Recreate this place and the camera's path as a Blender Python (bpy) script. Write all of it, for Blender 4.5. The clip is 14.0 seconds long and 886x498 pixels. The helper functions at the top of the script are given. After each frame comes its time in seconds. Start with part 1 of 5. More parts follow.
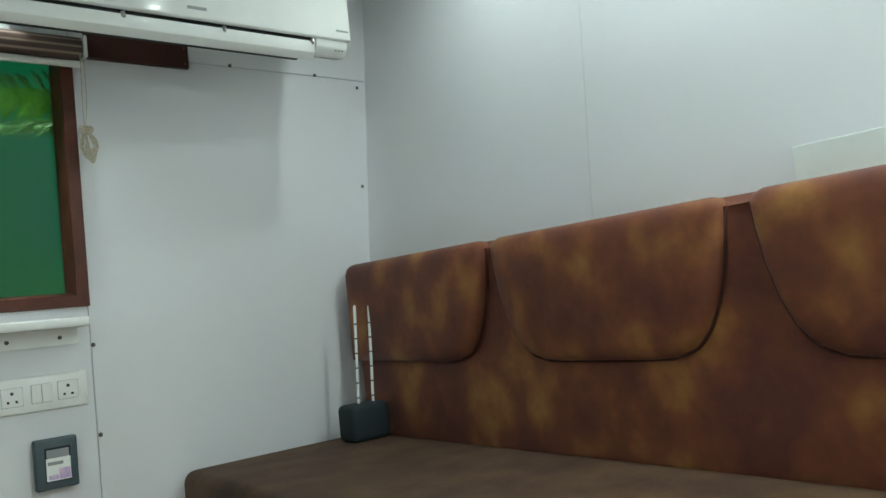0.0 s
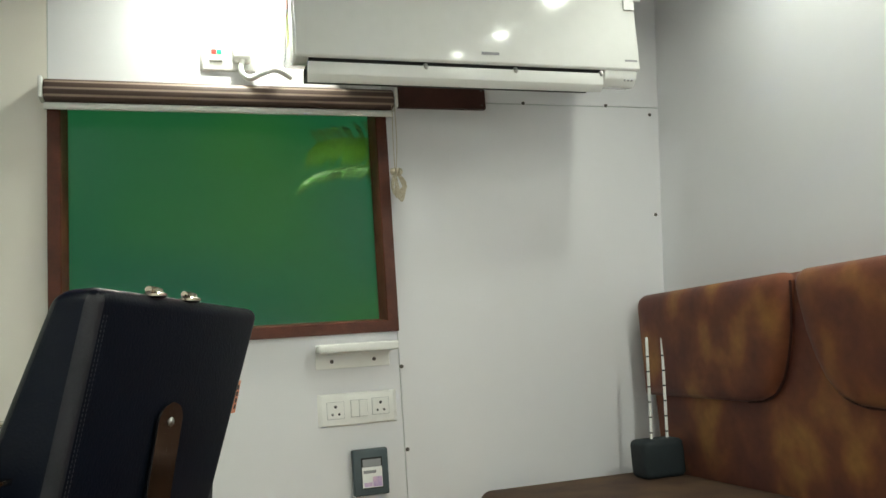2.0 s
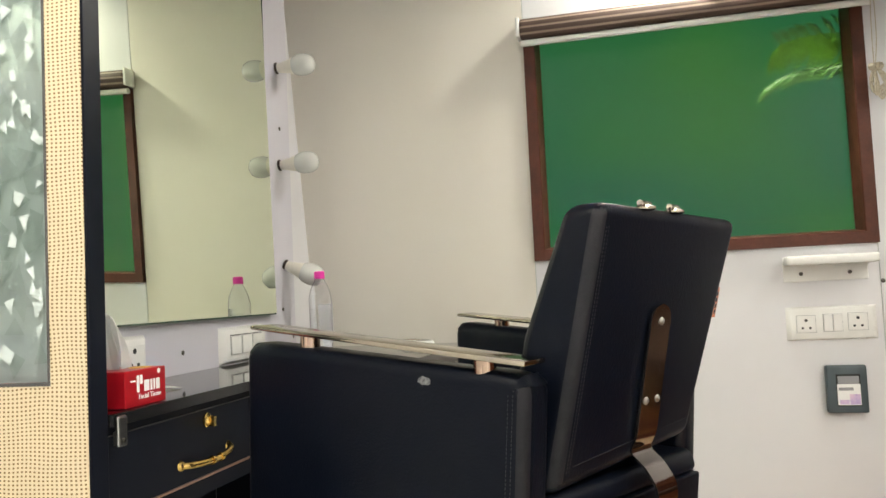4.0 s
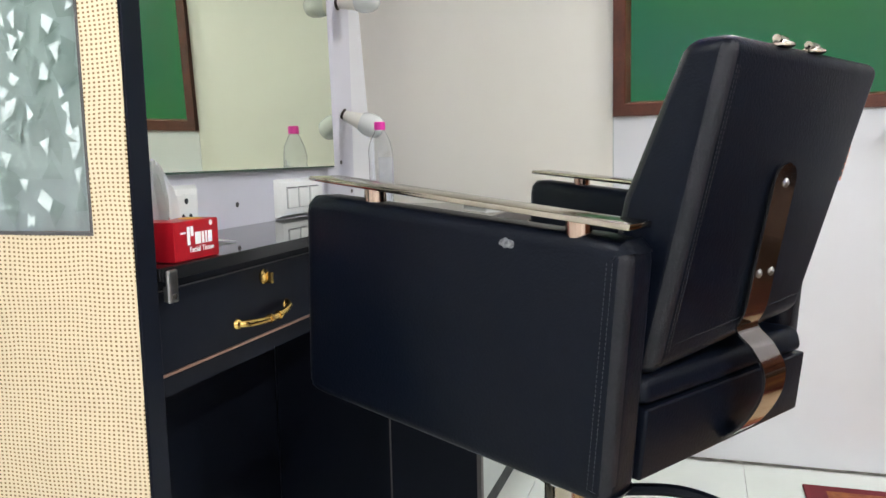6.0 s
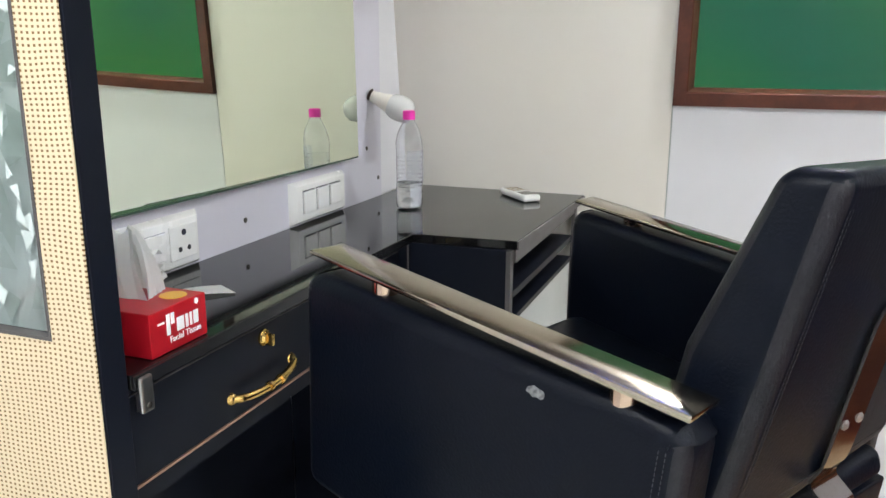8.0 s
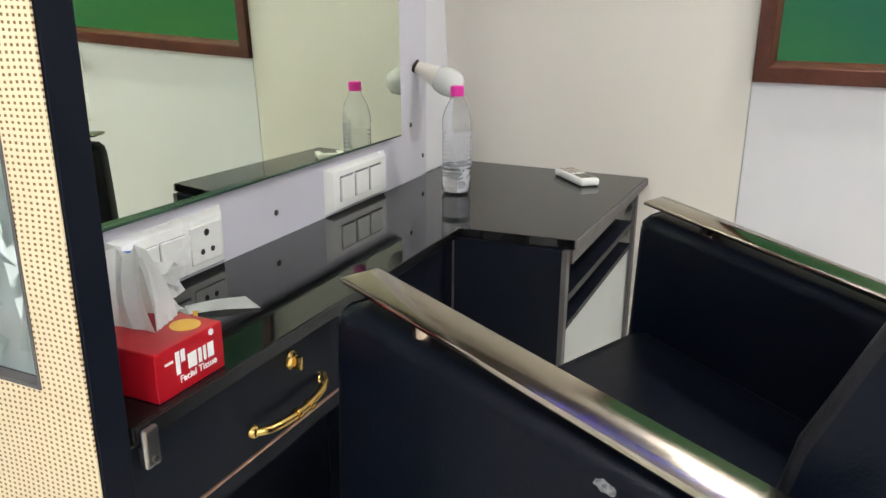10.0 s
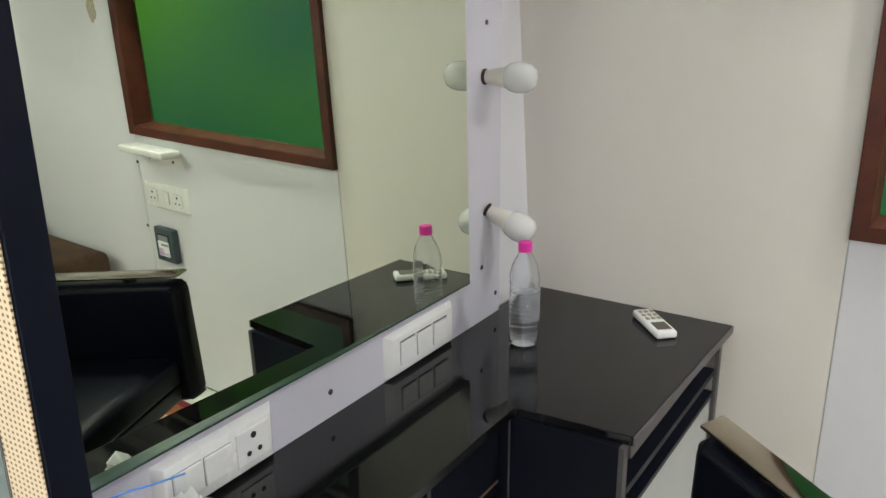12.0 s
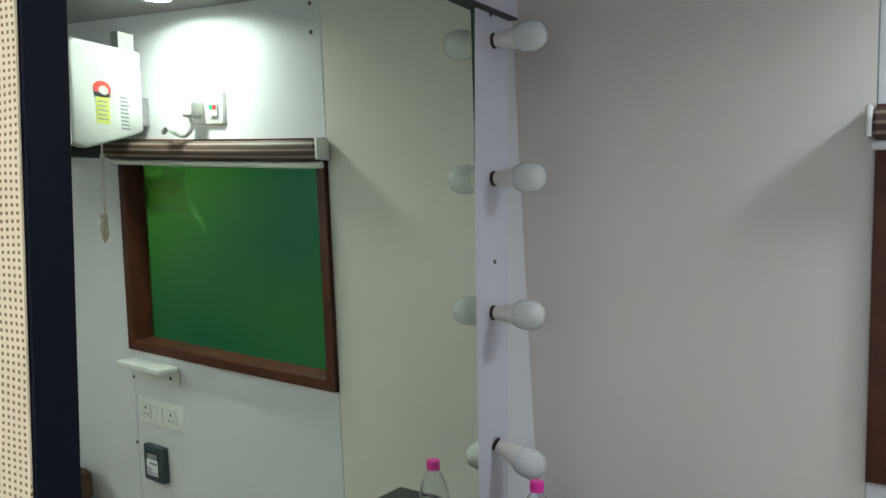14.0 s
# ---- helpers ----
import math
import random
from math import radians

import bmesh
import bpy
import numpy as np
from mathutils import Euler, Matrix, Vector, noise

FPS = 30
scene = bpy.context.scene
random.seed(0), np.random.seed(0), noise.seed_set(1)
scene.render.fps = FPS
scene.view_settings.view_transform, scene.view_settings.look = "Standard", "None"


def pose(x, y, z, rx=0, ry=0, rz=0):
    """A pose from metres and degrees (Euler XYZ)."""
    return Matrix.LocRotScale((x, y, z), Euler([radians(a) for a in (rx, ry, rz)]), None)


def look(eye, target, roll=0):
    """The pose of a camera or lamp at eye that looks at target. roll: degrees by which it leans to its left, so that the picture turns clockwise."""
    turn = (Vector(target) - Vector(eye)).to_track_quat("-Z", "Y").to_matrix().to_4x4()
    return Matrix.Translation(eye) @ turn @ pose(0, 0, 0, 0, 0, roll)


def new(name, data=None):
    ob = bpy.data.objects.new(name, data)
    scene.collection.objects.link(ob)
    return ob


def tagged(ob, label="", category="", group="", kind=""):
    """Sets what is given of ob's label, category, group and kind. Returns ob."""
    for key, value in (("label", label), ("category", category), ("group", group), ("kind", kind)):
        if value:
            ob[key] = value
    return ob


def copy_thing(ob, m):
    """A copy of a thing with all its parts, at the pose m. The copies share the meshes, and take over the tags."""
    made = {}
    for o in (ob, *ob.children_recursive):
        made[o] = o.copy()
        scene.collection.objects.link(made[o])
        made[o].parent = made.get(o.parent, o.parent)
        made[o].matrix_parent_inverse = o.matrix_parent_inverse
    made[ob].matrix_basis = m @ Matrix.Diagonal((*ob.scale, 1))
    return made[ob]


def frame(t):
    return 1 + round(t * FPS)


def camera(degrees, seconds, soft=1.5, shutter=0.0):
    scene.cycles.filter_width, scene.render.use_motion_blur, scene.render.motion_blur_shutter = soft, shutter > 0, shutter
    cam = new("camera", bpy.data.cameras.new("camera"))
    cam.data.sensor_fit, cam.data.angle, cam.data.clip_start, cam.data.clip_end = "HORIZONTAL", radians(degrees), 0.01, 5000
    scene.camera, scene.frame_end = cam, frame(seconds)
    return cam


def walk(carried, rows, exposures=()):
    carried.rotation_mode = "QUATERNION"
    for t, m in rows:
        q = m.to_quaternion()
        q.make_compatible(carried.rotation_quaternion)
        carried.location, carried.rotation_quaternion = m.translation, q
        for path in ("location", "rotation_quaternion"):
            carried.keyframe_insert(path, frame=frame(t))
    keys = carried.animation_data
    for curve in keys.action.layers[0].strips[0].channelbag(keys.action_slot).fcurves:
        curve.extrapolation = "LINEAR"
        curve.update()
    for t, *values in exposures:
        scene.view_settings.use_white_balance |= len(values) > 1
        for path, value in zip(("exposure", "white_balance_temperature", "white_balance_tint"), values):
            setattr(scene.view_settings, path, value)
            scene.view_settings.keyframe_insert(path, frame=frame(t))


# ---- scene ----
cam = camera(58.5, 14.0)
PATH = [
    (0, (1.029, 0.559, 0.862), (2.293, 2.103, 0.994), -6.0),
    (0.5, (1.008, 0.541, 0.892), (2.208, 2.119, 1.156), -5.5),
    (1, (1.001, 0.54, 0.88), (2.131, 2.158, 1.205), -5.3),
    (1.5, (1.024, 0.531, 0.875), (1.988, 2.258, 1.175), -4.9),
    (2, (1.058, 0.524, 0.873), (1.66, 2.414, 1.135), -4.1),
    (2.5, (1.044, 0.474, 0.869), (1.212, 2.456, 1.078), -3.7),
    (2.6, (1.036, 0.465, 0.866), (1.125, 2.453, 1.068), -3.7),
    (2.8, (1.028, 0.458, 0.875), (0.955, 2.447, 1.071), -3.6),
    (3, (1.026, 0.455, 0.879), (0.878, 2.441, 1.064), -3.9),
    (3.5, (1.01, 0.441, 0.872), (0.646, 2.4, 1.034), -3.3),
    (4, (1.0, 0.439, 0.865), (0.517, 2.377, 0.978), -2.7),
    (4.2, (0.998, 0.441, 0.861), (0.485, 2.372, 0.956), -2.7),
    (6.3, (0.907, 0.593, 0.853), (0.289, 2.472, 0.557), -1.5),
    (6.5, (0.897, 0.606, 0.886), (0.3, 2.485, 0.55), -1.3),
    (7, (0.88, 0.653, 0.931), (0.28, 2.52, 0.534), -1.0),
    (7.5, (0.876, 0.755, 0.993), (0.202, 2.586, 0.555), -0.5),
    (7.7, (0.883, 0.771, 1.034), (0.19, 2.591, 0.579), -0.0),
    (9.8, (0.812, 0.879, 1.12), (0.085, 2.646, 0.528), -0.1),
    (10, (0.813, 0.932, 1.119), (0.02, 2.665, 0.511), 0.4),
    (10.5, (0.852, 1.065, 1.18), (-0.165, 2.654, 0.516), 0.8),
    (11, (0.872, 1.083, 1.275), (-0.225, 2.595, 0.561), 0.1),
    (11.5, (0.871, 1.083, 1.357), (-0.226, 2.603, 0.66), -0.8),
    (12, (0.858, 1.09, 1.412), (-0.202, 2.676, 0.812), -0.7),
    (12.5, (0.852, 1.065, 1.428), (-0.219, 2.727, 1.124), 0.1),
    (13, (0.857, 1.059, 1.477), (-0.24, 2.731, 1.42), 0.7),
    (13.5, (0.859, 1.072, 1.495), (-0.255, 2.734, 1.516), 0.7),
    (14, (0.823, 1.065, 1.497), (-0.259, 2.742, 1.377), -0.1),
]
EXPOSURES = [(0.0, -0.32, 5800, -14), (0.5, -0.15, 6000, -13), (1.0, -0.34, 6150, -16), (1.5, -0.42, 6450, -17), (2.0, -0.12, 6650, -7), (2.5, 0.12, 6750, -3), (3.0, 0.4, 6900, 2), (4.0, 0.4, 7000, 4), (6.5, 0.55, 6000, 6), (10.5, 0.45, 6400, 6), (11.0, 0.38, 6450, 6), (11.5, 0.18, 6450, 5), (12.5, 0.14, 6100, 7), (13.0, 0.05, 6000, 6), (13.5, -0.36, 5850, 4), (14.0, -0.48, 5700, 2)]
walk(cam, [(t, look(eye, target, roll)) for t, eye, target, roll in PATH], EXPOSURES)


# ---- world, lights ----
world = bpy.data.worlds.new("world")
scene.world = world
world.use_nodes = True
wn, wl = world.node_tree.nodes, world.node_tree.links
sky = wn.new("ShaderNodeTexSky")
sky.sky_type, sky.sun_disc, sky.sun_elevation, sky.sun_rotation = "NISHITA", False, radians(87), radians(180)
wl.new(sky.outputs[0], wn["Background"].inputs[0])
wn["Background"].inputs[1].default_value = 0.08
sun = new("sun", bpy.data.lights.new("sun", "SUN"))
sun.data.energy, sun.data.angle, sun.data.color = 4.0, radians(0.5), (1.0, 0.95, 0.86)
sun.matrix_basis = look((0, -0.3, 6), (0, 0, 0))

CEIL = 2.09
# The last four are unseen, added round the soffit to brighten the room.
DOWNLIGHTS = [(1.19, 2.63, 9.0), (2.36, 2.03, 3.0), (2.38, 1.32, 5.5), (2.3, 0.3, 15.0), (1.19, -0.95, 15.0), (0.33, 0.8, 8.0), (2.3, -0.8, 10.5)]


# ---- node helpers ----
def mat(name, base, rough=0.5, metal=0.0, noise_scale=0.0, noise_amount=0.0, second=None, bump=0.0, bump_scale=200.0,
        rough_vary=0.0, coat=0.0, spec=0.5, coord="Object"):
    m = bpy.data.materials.new(name)
    m.use_nodes = True
    nt = m.node_tree
    b = nt.nodes["Principled BSDF"]
    b.inputs["Base Color"].default_value = (*base, 1)
    b.inputs["Roughness"].default_value = rough
    b.inputs["Metallic"].default_value = metal
    b.inputs["Coat Weight"].default_value = coat
    b.inputs["Coat Roughness"].default_value = 0.08
    b.inputs["Specular IOR Level"].default_value = spec
    tc = nt.nodes.new("ShaderNodeTexCoord")
    if noise_scale:
        n1 = nt.nodes.new("ShaderNodeTexNoise")
        n1.inputs["Scale"].default_value, n1.inputs["Detail"].default_value = noise_scale, 6
        nt.links.new(tc.outputs[coord], n1.inputs["Vector"])
        n2 = nt.nodes.new("ShaderNodeTexNoise")
        n2.inputs["Scale"].default_value, n2.inputs["Detail"].default_value = noise_scale * 11, 3
        nt.links.new(tc.outputs[coord], n2.inputs["Vector"])
        add = nt.nodes.new("ShaderNodeMath")
        add.operation = "MULTIPLY_ADD"
        nt.links.new(n2.outputs["Fac"], add.inputs[0])
        add.inputs[1].default_value = 0.35
        nt.links.new(n1.outputs["Fac"], add.inputs[2])
        ramp = nt.nodes.new("ShaderNodeMapRange")
        nt.links.new(add.outputs[0], ramp.inputs["Value"])
        ramp.inputs["From Min"].default_value, ramp.inputs["From Max"].default_value = 0.5, 0.85
        ramp.inputs["To Min"].default_value, ramp.inputs["To Max"].default_value = 0.0, noise_amount
        mix = nt.nodes.new("ShaderNodeMix")
        mix.data_type = "RGBA"
        mix.inputs["A"].default_value = (*base, 1)
        mix.inputs["B"].default_value = (*(second or tuple(c * 0.6 for c in base)), 1)
        nt.links.new(ramp.outputs["Result"], mix.inputs["Factor"])
        nt.links.new(mix.outputs["Result"], b.inputs["Base Color"])
        if rough_vary:
            rr = nt.nodes.new("ShaderNodeMapRange")
            nt.links.new(add.outputs[0], rr.inputs["Value"])
            rr.inputs["From Min"].default_value, rr.inputs["From Max"].default_value = 0.45, 0.9
            rr.inputs["To Min"].default_value, rr.inputs["To Max"].default_value = rough - rough_vary, rough + rough_vary
            nt.links.new(rr.outputs["Result"], b.inputs["Roughness"])
    if bump:
        nb = nt.nodes.new("ShaderNodeTexNoise")
        nb.inputs["Scale"].default_value, nb.inputs["Detail"].default_value = bump_scale, 4
        nt.links.new(tc.outputs[coord], nb.inputs["Vector"])
        bp = nt.nodes.new("ShaderNodeBump")
        bp.inputs["Strength"].default_value, bp.inputs["Distance"].default_value = bump, 0.002
        nt.links.new(nb.outputs["Fac"], bp.inputs["Height"])
        nt.links.new(bp.outputs["Normal"], b.inputs["Normal"])
    return m


def glow(name, color, strength):
    m = bpy.data.materials.new(name)
    m.use_nodes = True
    b = m.node_tree.nodes["Principled BSDF"]
    b.inputs["Base Color"].default_value = (*color, 1)
    b.inputs["Emission Color"].default_value = (*color, 1)
    b.inputs["Emission Strength"].default_value = strength
    return m


def clear(name, color=(1, 1, 1), rough=0.0, ior=1.45):
    m = bpy.data.materials.new(name)
    m.use_nodes = True
    b = m.node_tree.nodes["Principled BSDF"]
    b.inputs["Base Color"].default_value = (*color, 1)
    b.inputs["Transmission Weight"].default_value = 1
    b.inputs["Roughness"].default_value = rough
    b.inputs["IOR"].default_value = ior
    return m


WHITE = mat("white_laminate", (0.76, 0.755, 0.78), 0.36, 0, 2.2, 0.16, (0.66, 0.655, 0.68), 0.05, 90, 0.05)
LILACWHITE = mat("lilac_white_laminate", (0.66, 0.645, 0.71), 0.33, 0, 2.2, 0.2, (0.6, 0.58, 0.65), 0.05, 90, 0.05)
CREAM = mat("cream_laminate", (0.8, 0.76, 0.69), 0.33, 0, 1.8, 0.25, (0.74, 0.69, 0.63), 0.05, 90, 0.05)
SOFFIT = mat("grey_ceiling_laminate", (0.2, 0.185, 0.18), 0.32, 0, 3, 0.4, (0.15, 0.14, 0.14), 0.03, 60, 0.06)
SPECKLE = mat("speckled_edge_laminate", (0.06, 0.05, 0.05), 0.4, 0, 120, 1.0, (0.22, 0.19, 0.18))
COVE = mat("white_cove_paint", (0.75, 0.75, 0.78), 0.6, 0, 2, 0.15)
BLACK = mat("black_laminate", (0.007, 0.009, 0.016), 0.38, 0, 4, 0.5, (0.009, 0.010, 0.016), 0.05, 300, 0.08, 0, 0.13)
TOPBLACK = mat("polished_black_top", (0.006, 0.006, 0.007), 0.04, 0, 5, 0.6, (0.009, 0.0085, 0.009), 0, 1, 0.02, 0, 0.38)
DIMEDGE = mat("dim_board_edge", (0.1, 0.09, 0.09), 0.5)
EDGEBLACK = mat("black_edge_band", (0.012, 0.012, 0.014), 0.25)
EDGE = mat("grey_board_edge", (0.11, 0.10, 0.10), 0.5, 0, 20, 0.5)
COPPER = mat("copper_edge_strip", (0.55, 0.33, 0.25), 0.35, 0.7, 30, 0.4)
LEATHER = mat("black_leatherette", (0.0026, 0.0042, 0.0092), 0.35, 0, 5, 0.8, (0.0045, 0.0056, 0.0105), 0.25, 300, 0.05, 0, 0.125)
# Lighter leatherette: the highlight on rounded upright edges, put into the colour.
LEATHER_HIGHLIGHT = mat("leatherette_edge_highlight", (0.013, 0.012, 0.0165), 0.42, 0, 30, 0.9, (0.007, 0.0075, 0.011), 0.3, 300, 0.08, 0, 0.28)
THREAD = mat("grey_thread", (0.035, 0.034, 0.038), 0.8)
CHROME = mat("chrome", (0.44, 0.39, 0.31), 0.14, 1.0, 8, 0.4, (0.37, 0.32, 0.25), 0.0, 40, 0.03)
POSTMETAL = mat("warm_polished_metal", (0.6, 0.44, 0.34), 0.14, 1.0, 20, 0.3)
STRAPMETAL = mat("dark_chrome", (0.42, 0.38, 0.36), 0.12, 1.0, 12, 0.5, (0.3, 0.26, 0.25), 0.03, 60, 0.05)
STEEL = mat("brushed_steel", (0.5, 0.49, 0.48), 0.3, 1.0, 40, 0.5)
BRASS = mat("brass", (0.75, 0.5, 0.16), 0.22, 1.0, 40, 0.5, (0.45, 0.28, 0.1))
BROWNWOOD = mat("dark_stained_wood", (0.105, 0.03, 0.016), 0.45, 0, 14, 0.7, (0.05, 0.016, 0.01), 0.2, 90, 0.06, 0, 0.3)
PLASTIC = mat("white_plastic", (0.88, 0.875, 0.85), 0.25, 0, 6, 0.15, None, 0, 1, 0.05)
ACWHITE = mat("glossy_white_plastic", (0.78, 0.78, 0.76), 0.16, 0, 3, 0.15, None, 0, 1, 0.03, 0.3)
SOCKETBROWN = mat("dark_brown_socket", (0.05, 0.03, 0.022), 0.5, 0.3, 60, 0.8)
DARKGAP = mat("dark_gap", (0.015, 0.015, 0.015), 0.7)
SLATE = mat("slate_plastic", (0.07, 0.095, 0.11), 0.4, 0, 30, 0.3)
DARKTEAL = mat("dark_teal_fabric", (0.012, 0.02, 0.025), 0.7, 0, 30, 0.5, None, 0.3, 300)
SCREW = mat("screw_steel", (0.12, 0.11, 0.1), 0.4, 0.9)
FLOOR = mat("white_floor_tile", (0.66, 0.68, 0.63), 0.16, 0, 3, 0.3, (0.58, 0.6, 0.55), 0, 1, 0.05)
GROUT = mat("grout", (0.62, 0.61, 0.58), 0.8, 0, 30, 0.6)
PINK = mat("pink_plastic", (0.85, 0.04, 0.42), 0.35)
RED = mat("red_card", (0.46, 0.008, 0.018), 0.3, 0, 12, 0.25)
PAPER = mat("white_paper", (0.92, 0.92, 0.91), 0.8, 0, 40, 0.1, None, 0.2, 200)
GOLD = mat("gold_print", (0.75, 0.42, 0.04), 0.4)
ROPE = mat("cream_cord", (0.62, 0.56, 0.44), 0.8, 0, 150, 0.7, (0.4, 0.34, 0.25), 0.5, 500)
GREYPANEL = mat("grey_white_panel", (0.55, 0.58, 0.56), 0.35, 0, 4, 0.2)
INK = mat("dark_print", (0.02, 0.02, 0.025), 0.5)
GREYINK = mat("grey_print", (0.3, 0.3, 0.32), 0.5)
YELLOW = mat("yellow_green_print", (0.6, 0.65, 0.12), 0.5)
REDINK = mat("red_print", (0.6, 0.05, 0.04), 0.5)
ORANGE = mat("orange_fabric_label", (0.65, 0.27, 0.17), 0.7)
LILAC = mat("lilac_print", (0.42, 0.3, 0.62), 0.5, 0, 25, 1.0, (0.8, 0.62, 0.75))
GREENLED = mat("green_switch", (0.03, 0.4, 0.18), 0.3)
BULBGLASS = mat("opal_bulb", (0.81, 0.81, 0.79), 0.06, 0, 4, 0.1, None, 0, 1, 0, 0.6)
BULBGLASS.node_tree.nodes["Principled BSDF"].inputs["Transmission Weight"].default_value = 0.1
BULBBASE = mat("cream_bulb_base", (0.78, 0.74, 0.66), 0.35, 0, 20, 0.1)
GLASS = clear("hazy_window_glass", (1, 1, 1), 0.3, 1.2)
PET = clear("clear_bottle_plastic", (0.97, 0.98, 1.0), 0.03, 1.48)
MIRROR = mat("mirror_silver", (0.83, 0.9, 0.74), 0.0, 1.0)
MIRRORSIDE = mat("mirror_glass_edge", (0.05, 0.085, 0.065), 0.2)
LIT = glow("downlight_lens", (1.0, 0.98, 0.94), 14.0)
LABEL = mat("bottle_label", (0.78, 0.8, 0.93), 0.25, 0, 70, 1.0, (0.95, 0.96, 0.98))
LABEL.node_tree.nodes["Principled BSDF"].inputs["Transmission Weight"].default_value = 0.78
LABEL.node_tree.nodes["Principled BSDF"].inputs["IOR"].default_value = 1.05
BLUE = glow("blue_led_strip", (0.015, 0.05, 1.0), 28.0)


def suede():
    m = mat("mottled_brown_suede", (0.09, 0.022, 0.014), 0.72, 0, 3, 0.0, None, 0.25, 350)
    nt = m.node_tree
    b = nt.nodes["Principled BSDF"]
    tc = nt.nodes.new("ShaderNodeTexCoord")
    mp = nt.nodes.new("ShaderNodeMapping")
    mp.inputs["Scale"].default_value = (1, 1.15, 0.95)
    nt.links.new(tc.outputs["Object"], mp.inputs["Vector"])
    n1 = nt.nodes.new("ShaderNodeTexNoise")
    n1.inputs["Scale"].default_value, n1.inputs["Detail"].default_value, n1.inputs["Roughness"].default_value = 7.2, 1.6, 0.45
    nt.links.new(mp.outputs[0], n1.inputs["Vector"])
    r = nt.nodes.new("ShaderNodeValToRGB")
    e = r.color_ramp.elements
    e[0].position, e[0].color = 0.34, (0.115, 0.027, 0.015, 1)
    e[1].position, e[1].color = 0.72, (0.33, 0.145, 0.033, 1)
    k = e.new(0.53)
    k.color = (0.185, 0.052, 0.018, 1)
    nt.links.new(n1.outputs["Fac"], r.inputs["Fac"])
    n2 = nt.nodes.new("ShaderNodeTexNoise")
    n2.inputs["Scale"].default_value, n2.inputs["Detail"].default_value = 45, 5
    nt.links.new(tc.outputs["Object"], n2.inputs["Vector"])
    mx = nt.nodes.new("ShaderNodeMix")
    mx.data_type, mx.blend_type = "RGBA", "MULTIPLY"
    mx.inputs["Factor"].default_value = 0.35
    nt.links.new(r.outputs["Color"], mx.inputs["A"])
    rr = nt.nodes.new("ShaderNodeMapRange")
    rr.inputs["From Min"].default_value, rr.inputs["From Max"].default_value = 0.3, 0.7
    rr.inputs["To Min"].default_value, rr.inputs["To Max"].default_value = 0.55, 1.25
    nt.links.new(n2.outputs["Fac"], rr.inputs["Value"])
    nt.links.new(rr.outputs["Result"], mx.inputs["B"])
    nt.links.new(mx.outputs["Result"], b.inputs["Base Color"])
    b.inputs["Sheen Weight"].default_value = 0.08
    return m


SUEDE = suede()
SEAM = mat("dark_seam_piping", (0.055, 0.014, 0.009), 0.8, 0, 40, 0.4)
SEATFAB = mat("olive_brown_suede", (0.10, 0.054, 0.024), 0.8, 0, 8, 1.0, (0.045, 0.018, 0.010), 0.3, 350)


def striped(name, a, b2, scale, axis):
    m = mat(name, a, 0.6)
    nt = m.node_tree
    b = nt.nodes["Principled BSDF"]
    tc = nt.nodes.new("ShaderNodeTexCoord")
    sep = nt.nodes.new("ShaderNodeSeparateXYZ")
    nt.links.new(tc.outputs["Object"], sep.inputs[0])
    sn = nt.nodes.new("ShaderNodeMath")
    sn.operation = "SINE"
    ml = nt.nodes.new("ShaderNodeMath")
    ml.operation = "MULTIPLY"
    ml.inputs[1].default_value = scale
    nt.links.new(sep.outputs[axis], ml.inputs[0])
    nt.links.new(ml.outputs[0], sn.inputs[0])
    mr = nt.nodes.new("ShaderNodeMapRange")
    mr.inputs["From Min"].default_value, mr.inputs["From Max"].default_value = 0.2, 0.9
    nt.links.new(sn.outputs[0], mr.inputs["Value"])
    mx = nt.nodes.new("ShaderNodeMix")
    mx.data_type = "RGBA"
    mx.inputs["A"].default_value, mx.inputs["B"].default_value = (*a, 1), (*b2, 1)
    nt.links.new(mr.outputs["Result"], mx.inputs["Factor"])
    nt.links.new(mx.outputs["Result"], b.inputs["Base Color"])
    return m


BLIND = striped("striped_blind_fabric", (0.085, 0.05, 0.04), (0.33, 0.25, 0.2), 330.0, 2)


